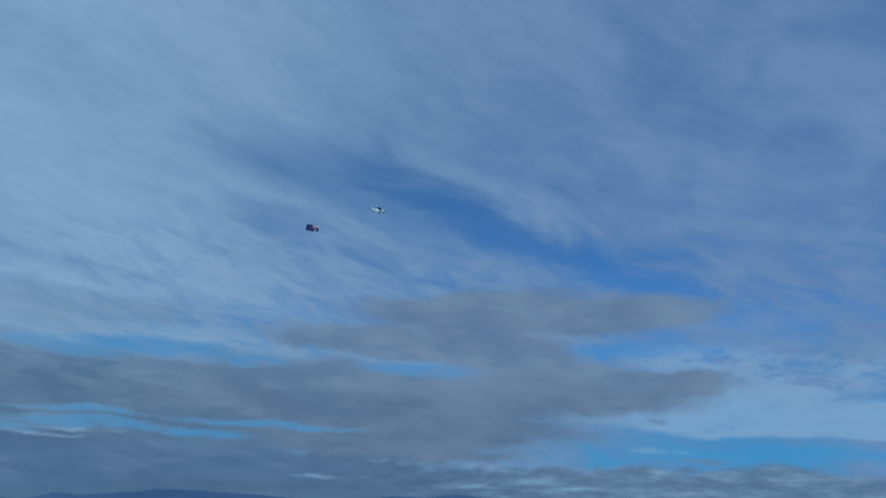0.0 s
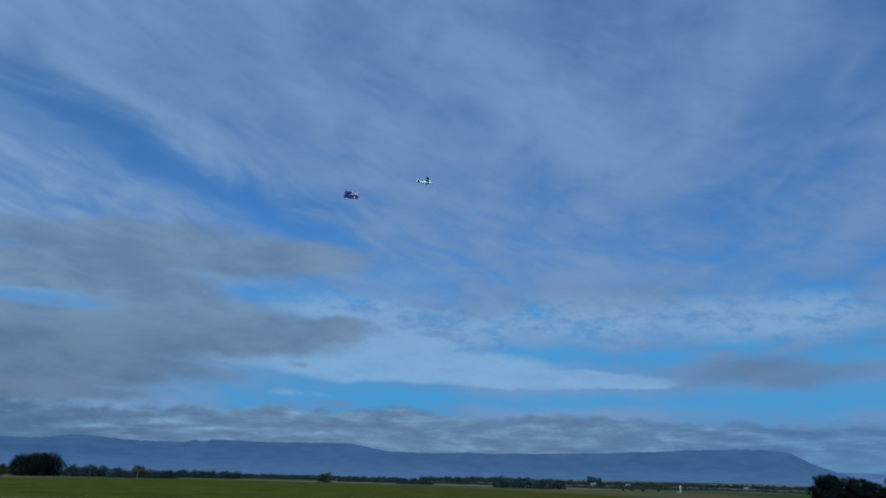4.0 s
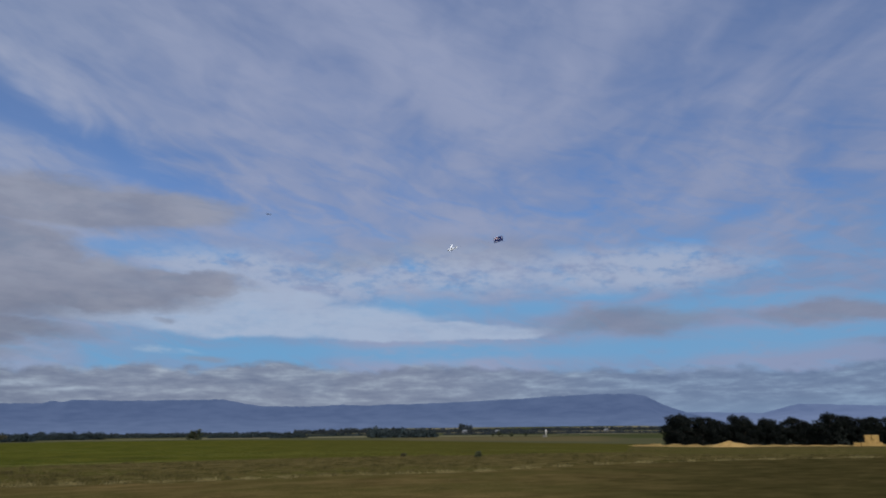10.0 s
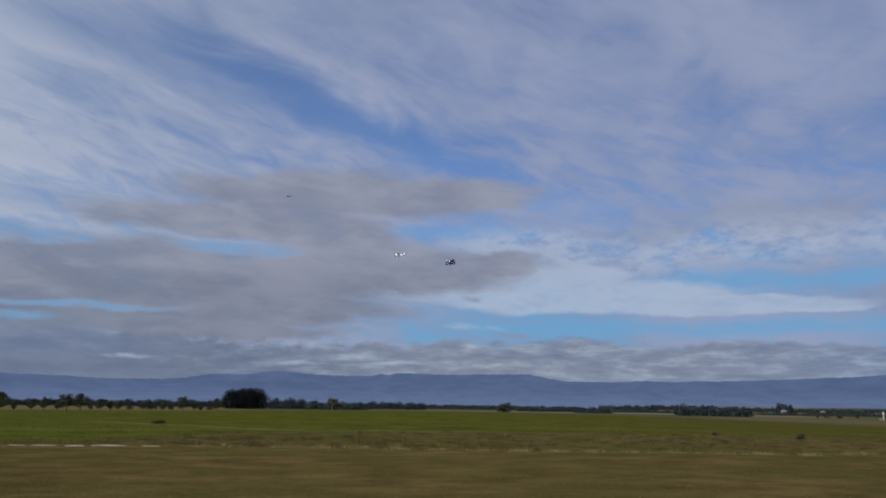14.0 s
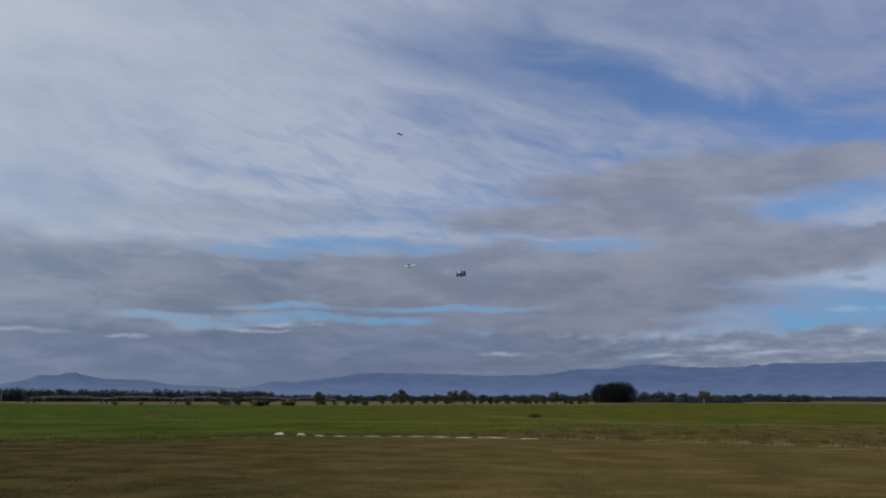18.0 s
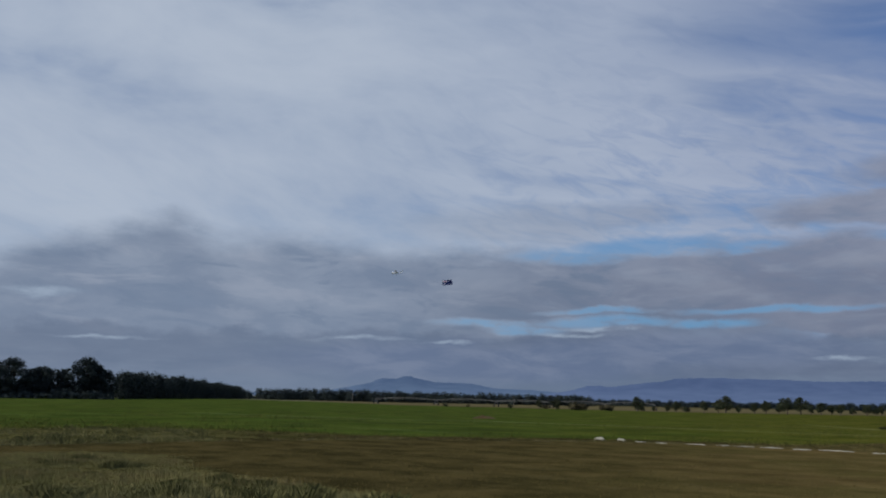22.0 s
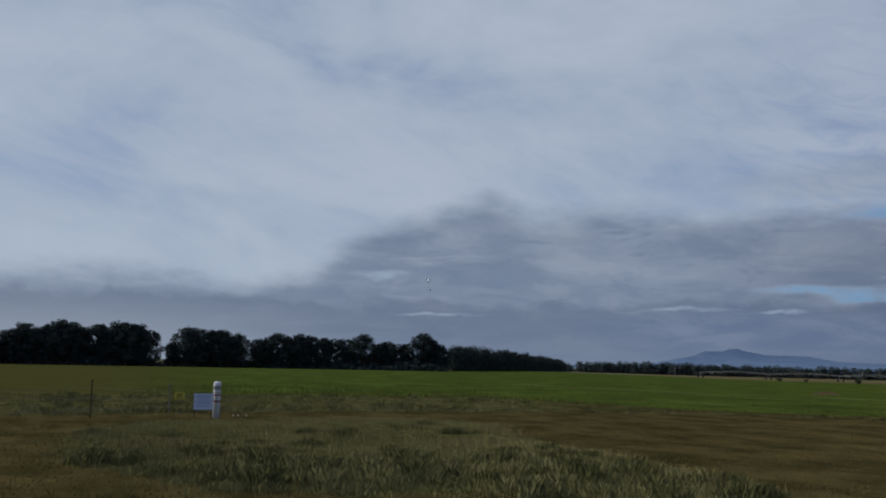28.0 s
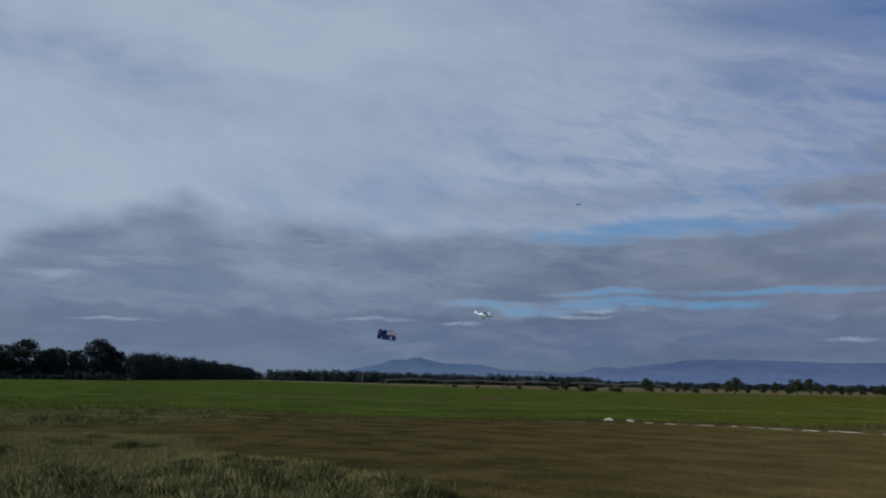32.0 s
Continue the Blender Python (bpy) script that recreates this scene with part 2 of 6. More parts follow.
# long strata under the western bank
strata = g.noise(g.comb(g.math("MULTIPLY", az, 0.17), g.math("ADD", g.math("MULTIPLY", el, 0.62), g.math("MULTIPLY", az, 0.02)), 14.0), 1.0, 8.0, 0.60, 0.5)
shade = g.mix(g.math("MULTIPLY", g.step(strata, 0.50, 0.68), g.step(az, 5.0, -30.0, 0.3, 0.6)), shade, (2.75, 3.08, 3.85))
shade = g.mix(g.math("MULTIPLY", g.step(strata, 0.48, 0.34), g.step(az, 5.0, -30.0, 0.3, 0.75)), shade, (1.40, 1.85, 2.70))
shade = g.mix(g.math("MULTIPLY", g.step(el, 7.5, 3.0, 0.0, 0.55), bank), shade, (1.55, 2.0, 2.85))
colour = g.mix(g.math("MULTIPLY", holes, 0.85), colour, blue)
colour = g.mix(g.math("MULTIPLY", pale, g.step(crumble, 0.28, 0.60, 0.62, 0.95)), colour, (3.1, 3.85, 5.2))
colour = g.mix(g.math("MULTIPLY", flecks, 0.9), colour, (3.0, 3.6, 4.9))
shade = g.mix(g.math("MULTIPLY", g.step(el, 11.5, 7.5), g.step(az, -44.0, -30.0)), shade, g.mix(1.0, shade, (0.80, 0.81, 0.83), "MULTIPLY"))
belt_dark = patches(((-33.0, 2.6, 17.0, 1.7), (-20.0, 3.4, 14.0, 1.3)), 1.3, 0.4)
colour = g.mix(g.math("MULTIPLY", grey_a, 0.93), colour, shade)

# low stratus over the mountains, in long soft rolls
bars = g.noise(g.comb(g.math("MULTIPLY", az, 0.27), g.math("MULTIPLY", el, 1.25), 4.0), 1.25, 9.0, 0.62, 0.1)
bars = g.math("ADD", g.math("MULTIPLY", g.math("SUBTRACT", bars, 0.5), g.step(az, -12.0, 6.0, 0.40, 0.85)), g.step(az, -12.0, 6.0, 0.47, 0.5))
roll = g.math("MULTIPLY", g.math("SUBTRACT", g.noise(g.comb(az, g.math("MULTIPLY", el, 1.6), 2.0), 0.22, 7.0, 0.6), 0.5), 3.4)
low = g.step(g.math("ADD", g.math("SUBTRACT", el, g.step(az, 35.0, 60.0, 4.35, 3.9)), roll), 0.35, -0.35)
low = g.math("MULTIPLY", low, g.step(az, -45.0, -15.0, 0.45, 0.95))
low_c = g.ramp(bars, ((0.33, (0.130, 0.160, 0.240)), (0.50, (0.18, 0.215, 0.295)), (0.60, (0.24, 0.285, 0.365)), (0.72, (0.34, 0.395, 0.475))))
low_c = g.mix(1.0, low_c, (10, 10, 10), "MULTIPLY")
low_c = g.mix(g.step(el, 2.4, 0.8, 0.0, 0.6), low_c, (2.2, 2.75, 3.6))
low_c = g.mix(g.step(az, 12.0, -4.0), low_c, g.mix(1.0, low_c, (0.72, 0.76, 0.81), "MULTIPLY"))
low_c = g.mix(g.step(az, 25.0, 55.0), low_c, g.mix(1.0, low_c, (0.78, 0.92, 1.05), "MULTIPLY"))
low_c = g.mix(g.step(az, -8.0, -26.0), low_c, g.mix(1.0, low_c, (0.82, 0.85, 0.88), "MULTIPLY"))
colour = g.mix(low, colour, low_c)
colour = g.mix(g.math("MULTIPLY", belt_dark, 0.72), colour, g.mix(g.step(strata, 0.40, 0.62), (1.22, 1.62, 2.60), (1.72, 2.10, 3.05)))
bright = patches(BRIGHT, 1.3, 0.1, tight)
colour = g.mix(g.math("MULTIPLY", bright, g.step(crumble, 0.34, 0.58, 0.10, 0.60)), colour, (3.4, 4.1, 5.1))
colour = g.mix(g.math("MULTIPLY", patches(DABS, 1.3, 0.2, tight), 0.7), colour, (2.0, 2.35, 3.2))
colour = g.mix(g.math("MULTIPLY", g.step(el, 5.2, 1.2, 0.0, 0.85), g.step(az, -60.0, -84.0)), colour, (2.55, 2.95, 3.6))
back = g.nodes.new("ShaderNodeBackground")
g.put(back.inputs[0], colour)
back.inputs[1].default_value = 0.1
g.put(g.nodes.new("ShaderNodeOutputWorld").inputs[0], back.outputs[0])

# ---- materials ----
def material(name, low, high, scale=4.0, fine=40.0, rough=0.85, bump=0.3, metal=0.0, island=0.0, space="Object", gloss=0.25):
    """A surface between two colours, with stains, grain and fine relief."""
    m = bpy.data.materials.new(name)
    m.use_nodes = True
    k = Graph(m.node_tree)
    b = k.nodes["Principled BSDF"]
    co = k.nodes.new("ShaderNodeTexCoord").outputs[space]
    big, small = k.noise(co, scale, 5.0, 0.6), k.noise(co, fine, 4.0, 0.6)
    f = k.math("ADD", k.math("MULTIPLY", big, 0.65), k.math("MULTIPLY", small, 0.35))
    if island:
        geo = k.nodes.new("ShaderNodeNewGeometry")
        f = k.math("ADD", k.math("MULTIPLY", f, 1 - island), k.math("MULTIPLY", geo.outputs["Random Per Island"], island))
    k.put(b.inputs["Base Color"], k.mix(k.step(f, 0.3, 0.7), low, high))
    b.inputs["Roughness"].default_value, b.inputs["Metallic"].default_value = rough, metal
    b.inputs["Specular IOR Level"].default_value = gloss
    if bump:
        n = k.nodes.new("ShaderNodeBump")
        n.inputs["Strength"].default_value, n.inputs["Distance"].default_value = bump, 0.02
        k.put(n.inputs["Height"], small)
        k.put(b.inputs["Normal"], n.outputs[0])
    return m


M_PINE = material("pine_foliage", (0.024, 0.031, 0.029), (0.056, 0.067, 0.058), 0.3, 2.0, 0.9, 0.0, island=0.6, gloss=0.05)
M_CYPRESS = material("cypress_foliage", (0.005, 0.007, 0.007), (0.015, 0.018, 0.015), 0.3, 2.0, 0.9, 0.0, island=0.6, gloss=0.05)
M_GUM = material("gum_foliage", (0.022, 0.030, 0.016), (0.070, 0.075, 0.040), 0.4, 3.0, 0.85, 0.0, island=0.6, gloss=0.05)
M_GUM_DRY = material("dry_gum_foliage", (0.045, 0.040, 0.022), (0.11, 0.095, 0.052), 0.4, 3.0, 0.85, 0.0, island=0.6, gloss=0.05)
# distance haze is mixed into these two leaf colours, most in the second
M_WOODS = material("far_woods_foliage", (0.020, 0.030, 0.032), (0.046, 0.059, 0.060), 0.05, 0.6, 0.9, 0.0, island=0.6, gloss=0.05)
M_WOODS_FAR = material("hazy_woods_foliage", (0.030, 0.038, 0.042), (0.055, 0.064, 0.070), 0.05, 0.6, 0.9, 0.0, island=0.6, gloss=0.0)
M_BARK = material("bark", (0.05, 0.04, 0.03), (0.16, 0.13, 0.10), 3.0, 30.0, 0.9, 0.6)
M_BARK_PALE = material("pale_bark", (0.16, 0.135, 0.11), (0.28, 0.25, 0.21), 3.0, 30.0, 0.9, 0.4)
M_GRASS = material("long_grass_blades", (0.136, 0.130, 0.042), (0.325, 0.286, 0.108), 0.6, 9.0, 0.75, 0.0, island=0.35, gloss=0.05)
M_STRAW = material("dry_grass_blades", (0.125, 0.104, 0.042), (0.265, 0.218, 0.098), 0.6, 9.0, 0.8, 0.0, island=0.35, gloss=0.05)
M_STALK = material("ripe_grass_stalks", (0.160, 0.128, 0.050), (0.310, 0.246, 0.104), 0.6, 9.0, 0.8, 0.0, island=0.35, gloss=0.05)
M_TUSSOCK = material("tussock_blades", (0.076, 0.062, 0.022), (0.180, 0.140, 0.053), 0.25, 4.0, 0.75, 0.0, island=0.25, gloss=0.05)
M_STUBBLE = material("mown_blades", (0.088, 0.069, 0.024), (0.155, 0.120, 0.044), 0.6, 9.0, 0.9, 0.0, island=0.5, gloss=0.0)
M_CROP = material("crop_leaf_blades", (0.040, 0.052, 0.012), (0.088, 0.098, 0.018), 0.08, 2.0, 0.8, 0.0, island=0.25, gloss=0.05)
M_CROP_PALE = material("pale_crop_blades", (0.078, 0.090, 0.017), (0.140, 0.136, 0.032), 0.08, 2.0, 0.8, 0.0, island=0.25, gloss=0.05)
M_REED = material("dark_tussock_blades", (0.076, 0.077, 0.027), (0.182, 0.166, 0.062), 0.6, 9.0, 0.8, 0.0, island=0.3, gloss=0.05)
M_TUFT = material("dark_verge_tuft_blades", (0.048, 0.042, 0.014), (0.118, 0.097, 0.035), 0.6, 9.0, 0.8, 0.0, island=0.3, gloss=0.05)
M_SEDGE = material("grey_green_sedge_blades", (0.125, 0.122, 0.046), (0.285, 0.248, 0.100), 0.6, 9.0, 0.8, 0.0, island=0.3, gloss=0.05)
M_GOLD = material("golden_grass_blades", (0.30, 0.20, 0.075), (0.50, 0.36, 0.15), 0.6, 9.0, 0.85, 0.0, island=0.5, gloss=0.0)
M_BUSH = material("bush_leaves", (0.012, 0.016, 0.008), (0.05, 0.05, 0.02), 1.0, 9.0, 0.8, 0.0, island=0.6, gloss=0.05)
M_HAY = material("hay", (0.30, 0.18, 0.055), (0.52, 0.34, 0.12), 1.2, 18.0, 0.9, 0.8)
M_EARTH = material("earth_heap", (0.052, 0.034, 0.012), (0.115, 0.072, 0.026), 1.5, 14.0, 0.95, 0.8)
M_WHITE = material("white_paint", (0.62, 0.61, 0.57), (0.80, 0.79, 0.76), 5.0, 60.0, 0.55, 0.15)
M_MARK = material("weathered_white_sheet", (0.30, 0.27, 0.19), (0.50, 0.46, 0.36), 5.0, 40.0, 0.7, 0.4)
M_RED = material("faded_red_band", (0.15, 0.045, 0.04), (0.26, 0.085, 0.075), 8.0, 60.0, 0.6, 0.1)
M_GRIME = material("grimy_paint", (0.10, 0.088, 0.075), (0.34, 0.32, 0.28), 14.0, 60.0, 0.7, 0.1)
M_SIGN = material("sign_board", (0.60, 0.65, 0.72), (0.70, 0.74, 0.80), 6.0, 60.0, 0.5, 0.05)
M_INK = material("sign_ink", (0.25, 0.30, 0.40), (0.33, 0.38, 0.48), 8.0, 60.0, 0.6, 0.0)
M_YELLOW = material("yellow_plate", (0.52, 0.43, 0.04), (0.68, 0.58, 0.08), 8.0, 60.0, 0.5, 0.05)
M_RUST = material("rusty_steel", (0.045, 0.026, 0.018), (0.12, 0.065, 0.04), 6.0, 60.0, 0.8, 0.4, metal=0.3)
M_WIRE = material("fence_wire", (0.12, 0.11, 0.10), (0.25, 0.23, 0.21), 6.0, 60.0, 0.6, 0.0, metal=0.6)
M_GALV = material("galvanised_steel", (0.15, 0.145, 0.13), (0.24, 0.23, 0.21), 2.0, 20.0, 0.5, 0.0, metal=0.4)
M_MODEL_WHITE = material("glossy_white_covering", (0.83, 0.86, 0.90), (0.88, 0.90, 0.93), 4.0, 40.0, 0.25, 0.0)
# dark blue small parts, and the painted shade below the tug's wing
M_MODEL_DARK = material("dark_blue_paint_and_shade", (0.010, 0.014, 0.030), (0.022, 0.028, 0.055), 4.0, 40.0, 0.3, 0.0)
M_CAMO = material("dark_camouflage", (0.018, 0.024, 0.020), (0.05, 0.05, 0.04), 7.0, 40.0, 0.45, 0.0)
M_RUBBER = material("rubber", (0.012, 0.012, 0.013), (0.025, 0.025, 0.026), 10.0, 80.0, 0.8, 0.1)
M_GLASS = material("dark_canopy", (0.02, 0.03, 0.045), (0.04, 0.055, 0.07), 4.0, 30.0, 0.08, 0.0)
M_FLAG_BLUE = material("navy_cloth", (0.009, 0.017, 0.085), (0.014, 0.026, 0.120), 2.0, 30.0, 0.8, 0.1)
M_FLAG_RED = material("red_cloth", (0.36, 0.030, 0.050), (0.46, 0.05, 0.075), 2.0, 30.0, 0.8, 0.1)
M_FLAG_WHITE = material("white_cloth", (0.66, 0.62, 0.70), (0.75, 0.71, 0.79), 2.0, 30.0, 0.8, 0.1)
M_ROOF = material("pale_roof_iron", (0.18, 0.19, 0.21), (0.28, 0.29, 0.31), 0.3, 3.0, 0.5, 0.0)
M_WALL = material("house_wall", (0.20, 0.195, 0.185), (0.30, 0.29, 0.28), 0.3, 3.0, 0.8, 0.0)
M_PANE = material("window_pane", (0.02, 0.025, 0.03), (0.04, 0.045, 0.05), 0.3, 3.0, 0.1, 0.0)


# ---- plan of the ground ----
def smooth01(v):
    v = np.clip(v, 0, 1)
    return v * v * (3 - 2 * v)


def height(x, y):
    """The lie of the land: level round the airstrip, falling a little away from it, most to the east."""
    x, y = np.asarray(x, float), np.asarray(y, float)
    r, a = np.hypot(x, y), np.degrees(np.arctan2(x, y))
    fall = np.interp(a, (-180, -90, -52, -40, -20, 8, 30, 50, 100, 180), (1.5, 0.6, 0.3, 0.9, 1.2, 0.6, 1.3, 3.0, 3.0, 1.5))
    u = np.clip((r - 50) / 190, 0, 1)
    z = -fall * (1 - (1 - u) ** 2)
    z -= 1.3 * smooth01((r - 260) / 450) * np.interp(a, (-180, 20, 60, 180), (1, 1, 0.4, 1))
    z += 13.0 * smooth01((r - 1150) / 1500) * smooth01((a - 21) / 9) * smooth01((54 - a) / 8)
    return z


def place(az, dist, up=0.0):
    a = radians(az)
    x, y = dist * math.sin(a), dist * math.cos(a)
    return Vector((x, y, float(height(x, y)) + up))


STRIP_AZ = (-180, -110, -90, -82, -56, -40, -31, -20, -10, 0, 15, 36, 44, 65, 90, 180)
STRIP_R = (25, 25, 25.5, 26, 30, 33, 34, 35, 34.3, 32, 31, 34, 40, 51, 60, 60)
CROP_AZ = (-180, -90, -82, -56, -40, -31, -20, -12, -5, 5, 15.6, 36, 46, 50, 180)
CROP_R = (60, 41, 40, 42, 35.5, 36, 36.5, 38, 46, 52, 55, 66, 110, 600, 600)
FAR_AZ = (-180, -90, -60, -50, -40, -20, -5, 0, 15, 32, 40, 60, 180)
FAR_R = (230, 225, 330, 400, 275, 255, 260, 300, 360, 260, 240, 230, 230)
DRY_AZ = (-180, -56, -50, -42, -6, 3, 28, 40, 60, 180)


def ground():
    turns = 540
    rings = [0.0] + [2.5 * 1.0355 ** i for i in range(217)]
    ang = np.linspace(-180, 180, turns, endpoint=False)
    rr, aa = np.meshgrid(np.array(rings[1:]), ang, indexing="ij")
    x, y = rr * np.sin(np.radians(aa)), rr * np.cos(np.radians(aa))
    z = height(x, y)
    verts = np.concatenate([[[0, 0, 0]], np.stack([x, y, z], -1).reshape(-1, 3)])
    faces = [(0, 1 + (j + 1) % turns, 1 + j) for j in range(turns)]
    for i in range(len(rings) - 2):
        b = 1 + i * turns
        faces += [(b + j, b + (j + 1) % turns, b + turns + (j + 1) % turns, b + turns + j) for j in range(turns)]
    me = bpy.data.meshes.new("ground")
    me.from_pydata(verts.tolist(), [], faces)
    r, a = np.hypot(verts[:, 0], verts[:, 1]), np.degrees(np.arctan2(verts[:, 0], verts[:, 1]))
    zone = {
        "strip": np.interp(a, STRIP_AZ, STRIP_R) - r,
        "crop": np.minimum(r - np.interp(a, CROP_AZ, CROP_R), (np.interp(a, FAR_AZ, FAR_R) - r) * 0.15),
        "far": (r - np.interp(a, FAR_AZ, FAR_R)) * 0.15,
        "dry": np.maximum(smooth01((a + 48) / 5) * smooth01((2 - a) / 6) * smooth01((900 - r) / 300), smooth01((a - 29) / 3) * smooth01((47 - a) / 4) * smooth01((r - 262) / 30) * smooth01((560 - r) / 90)),
        "straw": np.minimum((a - 46.5) * 2.0, 1.0) - np.abs(r - 208 + (a - 46) * 0.3) * 0.6,
        "east": smooth01((a - 9) / 31),
        # rises beyond azimuth 34: darker, more olive mown strip
        "far_east": smooth01((a - 34) / 24),
        "west": smooth01((-71 - a) / 12),
        # rises to the west: darker strip and verge, greener crop
        "westward": smooth01((-4 - a) / 36),
    }
    for key, values in zone.items():
        me.attributes.new(key, "FLOAT", "POINT").data.foreach_set("value", values.astype(np.float32))
    m = bpy.data.materials.new("grassland")
    m.use_nodes = True
    k = Graph(m.node_tree)
    b = k.nodes["Principled BSDF"]
    b.inputs["Roughness"].default_value, b.inputs["Specular IOR Level"].default_value = 0.95, 0.0
    co = k.nodes.new("ShaderNodeTexCoord").outputs["Object"]

    def zone_of(key):
        n = k.nodes.new("ShaderNodeAttribute")
        n.attribute_name = key
        return n.outputs["Fac"]

    broad, mid, grain, speck = k.noise(co, 0.035, 4.0), k.noise(co, 0.22, 5.0, 0.6), k.noise(co, 1.7, 6.0, 0.65), k.noise(co, 14.0, 4.0, 0.7)
    wheel = k.noise(k.vec("MULTIPLY", co, (0.5, 0.7, 1.0)), 1.0, 6.0, 0.66)
    tuft = k.noise(co, 0.8, 6.0, 0.7, 0.6)
    jag = k.math("MULTIPLY", k.math("SUBTRACT", grain, 0.5), 3.0)
    swath = k.noise(k.vec("MULTIPLY", co, (0.62, 0.8, 1.0)), 1.0, 6.0, 0.68, 0.3)
    thatch = k.noise(k.vec("MULTIPLY", co, (0.8, 1.5, 1.0)), 1.4, 6.0, 0.72)
    mown = k.mix(k.step(wheel, 0.36, 0.66), (0.098, 0.068, 0.024), (0.178, 0.125, 0.045))
    mown = k.mix(k.step(k.math("ADD", mid, k.math("MULTIPLY", speck, 0.25)), 0.45, 0.80, 0.0, 0.7), mown, (0.084, 0.076, 0.021))
    mown = k.mix(k.step(swath, 0.54, 0.70, 0.0, 0.42), mown, (0.185, 0.138, 0.055))
    mown = k.mix(k.step(swath, 0.46, 0.32, 0.0, 0.42), mown, (0.062, 0.050, 0.018))
    mown = k.mix(k.math("MULTIPLY", zone_of("westward"), 0.95), mown, k.mix(k.step(wheel, 0.35, 0.68), (0.041, 0.034, 0.012), (0.098, 0.074, 0.026)))
    mown = k.mix(k.math("MULTIPLY", k.step(swath, 0.50, 0.70), k.math("MULTIPLY", zone_of("westward"), 0.55)), mown, (0.115, 0.090, 0.034))
    rough = k.mix(k.step(tuft, 0.38, 0.60), (0.050, 0.041, 0.013), (0.140, 0.108, 0.038))
    rough = k.mix(k.step(grain, 0.58, 0.74), rough, (0.20, 0.165, 0.068))
    rough = k.mix(k.step(broad, 0.45, 0.6, 0.0, 0.5), rough, (0.080, 0.082, 0.016))
    rough = k.mix(k.math("MULTIPLY", zone_of("westward"), 0.8), rough, k.mix(k.step(tuft, 0.36, 0.62), (0.036, 0.036, 0.011), (0.098, 0.088, 0.030)))
    mown = k.mix(k.math("MULTIPLY", zone_of("far_east"), 0.85), mown, k.mix(k.step(swath, 0.36, 0.66), (0.036, 0.032, 0.010), (0.072, 0.056, 0.020)))
    mown = k.mix(k.step(thatch, 0.58, 0.72, 0.0, 0.55), mown, k.mix(1.0, mown, (1.75, 1.7, 1.7), "MULTIPLY"))
    mown = k.mix(k.step(thatch, 0.44, 0.30, 0.0, 0.6), mown, k.mix(1.0, mown, (0.62, 0.68, 0.62), "MULTIPLY"))
    crop = k.mix(k.step(mid, 0.36, 0.64), (0.060, 0.065, 0.011), (0.112, 0.108, 0.017))
    rows_ = k.noise(k.vec("MULTIPLY", co, (0.03, 0.35, 1.0)), 0.8, 5.0, 0.6)
    crop = k.mix(k.step(rows_, 0.55, 0.70, 0.0, 0.5), crop, (0.15, 0.140, 0.036))
    blotch = k.noise(k.vec("MULTIPLY", co, (0.10, 0.22, 1.0)), 1.0, 7.0, 0.68, 0.4)
    crop = k.mix(k.step(blotch, 0.50, 0.66, 0.0, 0.65), crop, (0.098, 0.116, 0.017))
    crop = k.mix(k.step(blotch, 0.46, 0.34, 0.0, 0.7), crop, (0.062, 0.054, 0.015))
    fleck = k.noise(k.vec("MULTIPLY", co, (0.45, 0.6, 1.0)), 1.0, 5.0, 0.7)
    crop = k.mix(k.step(fleck, 0.60, 0.72, 0.0, 0.55), crop, (0.165, 0.155, 0.045))
    crop = k.mix(k.step(fleck, 0.42, 0.32, 0.0, 0.5), crop, (0.038, 0.044, 0.010))
    spread = k.nodes.new("ShaderNodeSeparateXYZ")
    k.put(spread.inputs[0], co)
    for nx, ny, c0, x0, x1 in ((0.208, 0.978, 50.5, -38, -8), (0.877, 0.48, 26.9, -17, 1), (0.03, 1.0, 55.2, -3, 14), (-0.35, 0.937, 66.0, -62, -36)):
        off = k.math("ADD", k.vec("DOT_PRODUCT", co, (nx, ny, 0)), k.math("MULTIPLY", k.math("SUBTRACT", blotch, 0.5), 6.0))
        worn = k.math("MULTIPLY", k.step(k.math("ABSOLUTE", k.math("SUBTRACT", off, c0)), 1.5, 0.2), k.math("MULTIPLY", k.step(spread.outputs[0], x0 - 4, x0), k.step(spread.outputs[0], x1 + 4, x1)))
        crop = k.mix(k.math("MULTIPLY", worn, k.step(grain, 0.3, 0.6, 0.25, 0.8)), crop, (0.19, 0.175, 0.055))
    crop = k.mix(k.math("MULTIPLY", zone_of("east"), 0.85), crop, k.mix(mid, (0.070, 0.064, 0.014), (0.105, 0.088, 0.022)))
    crop = k.mix(k.math("MULTIPLY", zone_of("westward"), 0.9), crop, k.mix(1.0, crop, (0.70, 0.98, 1.1), "MULTIPLY"))
    crop = k.mix(k.math("MULTIPLY", zone_of("west"), 0.85), crop, k.mix(mid, (0.058, 0.052, 0.015), (0.084, 0.074, 0.022)))
    cells = k.nodes.new("ShaderNodeTexVoronoi")
    cells.inputs["Scale"].default_value = 0.0055
    k.put(cells.inputs["Vector"], k.vec("MULTIPLY", co, (0.6, 1.0, 1.0)))
    pick = k.nodes.new("ShaderNodeSeparateColor")
    k.put(pick.inputs[0], cells.outputs["Color"])
    fields = k.ramp(pick.outputs[0], ((0.0, (0.045, 0.060, 0.020)), (0.35, (0.085, 0.085, 0.038)), (0.6, (0.17, 0.15, 0.085)), (0.85, (0.27, 0.235, 0.145)), (1.0, (0.11, 0.105, 0.05))))
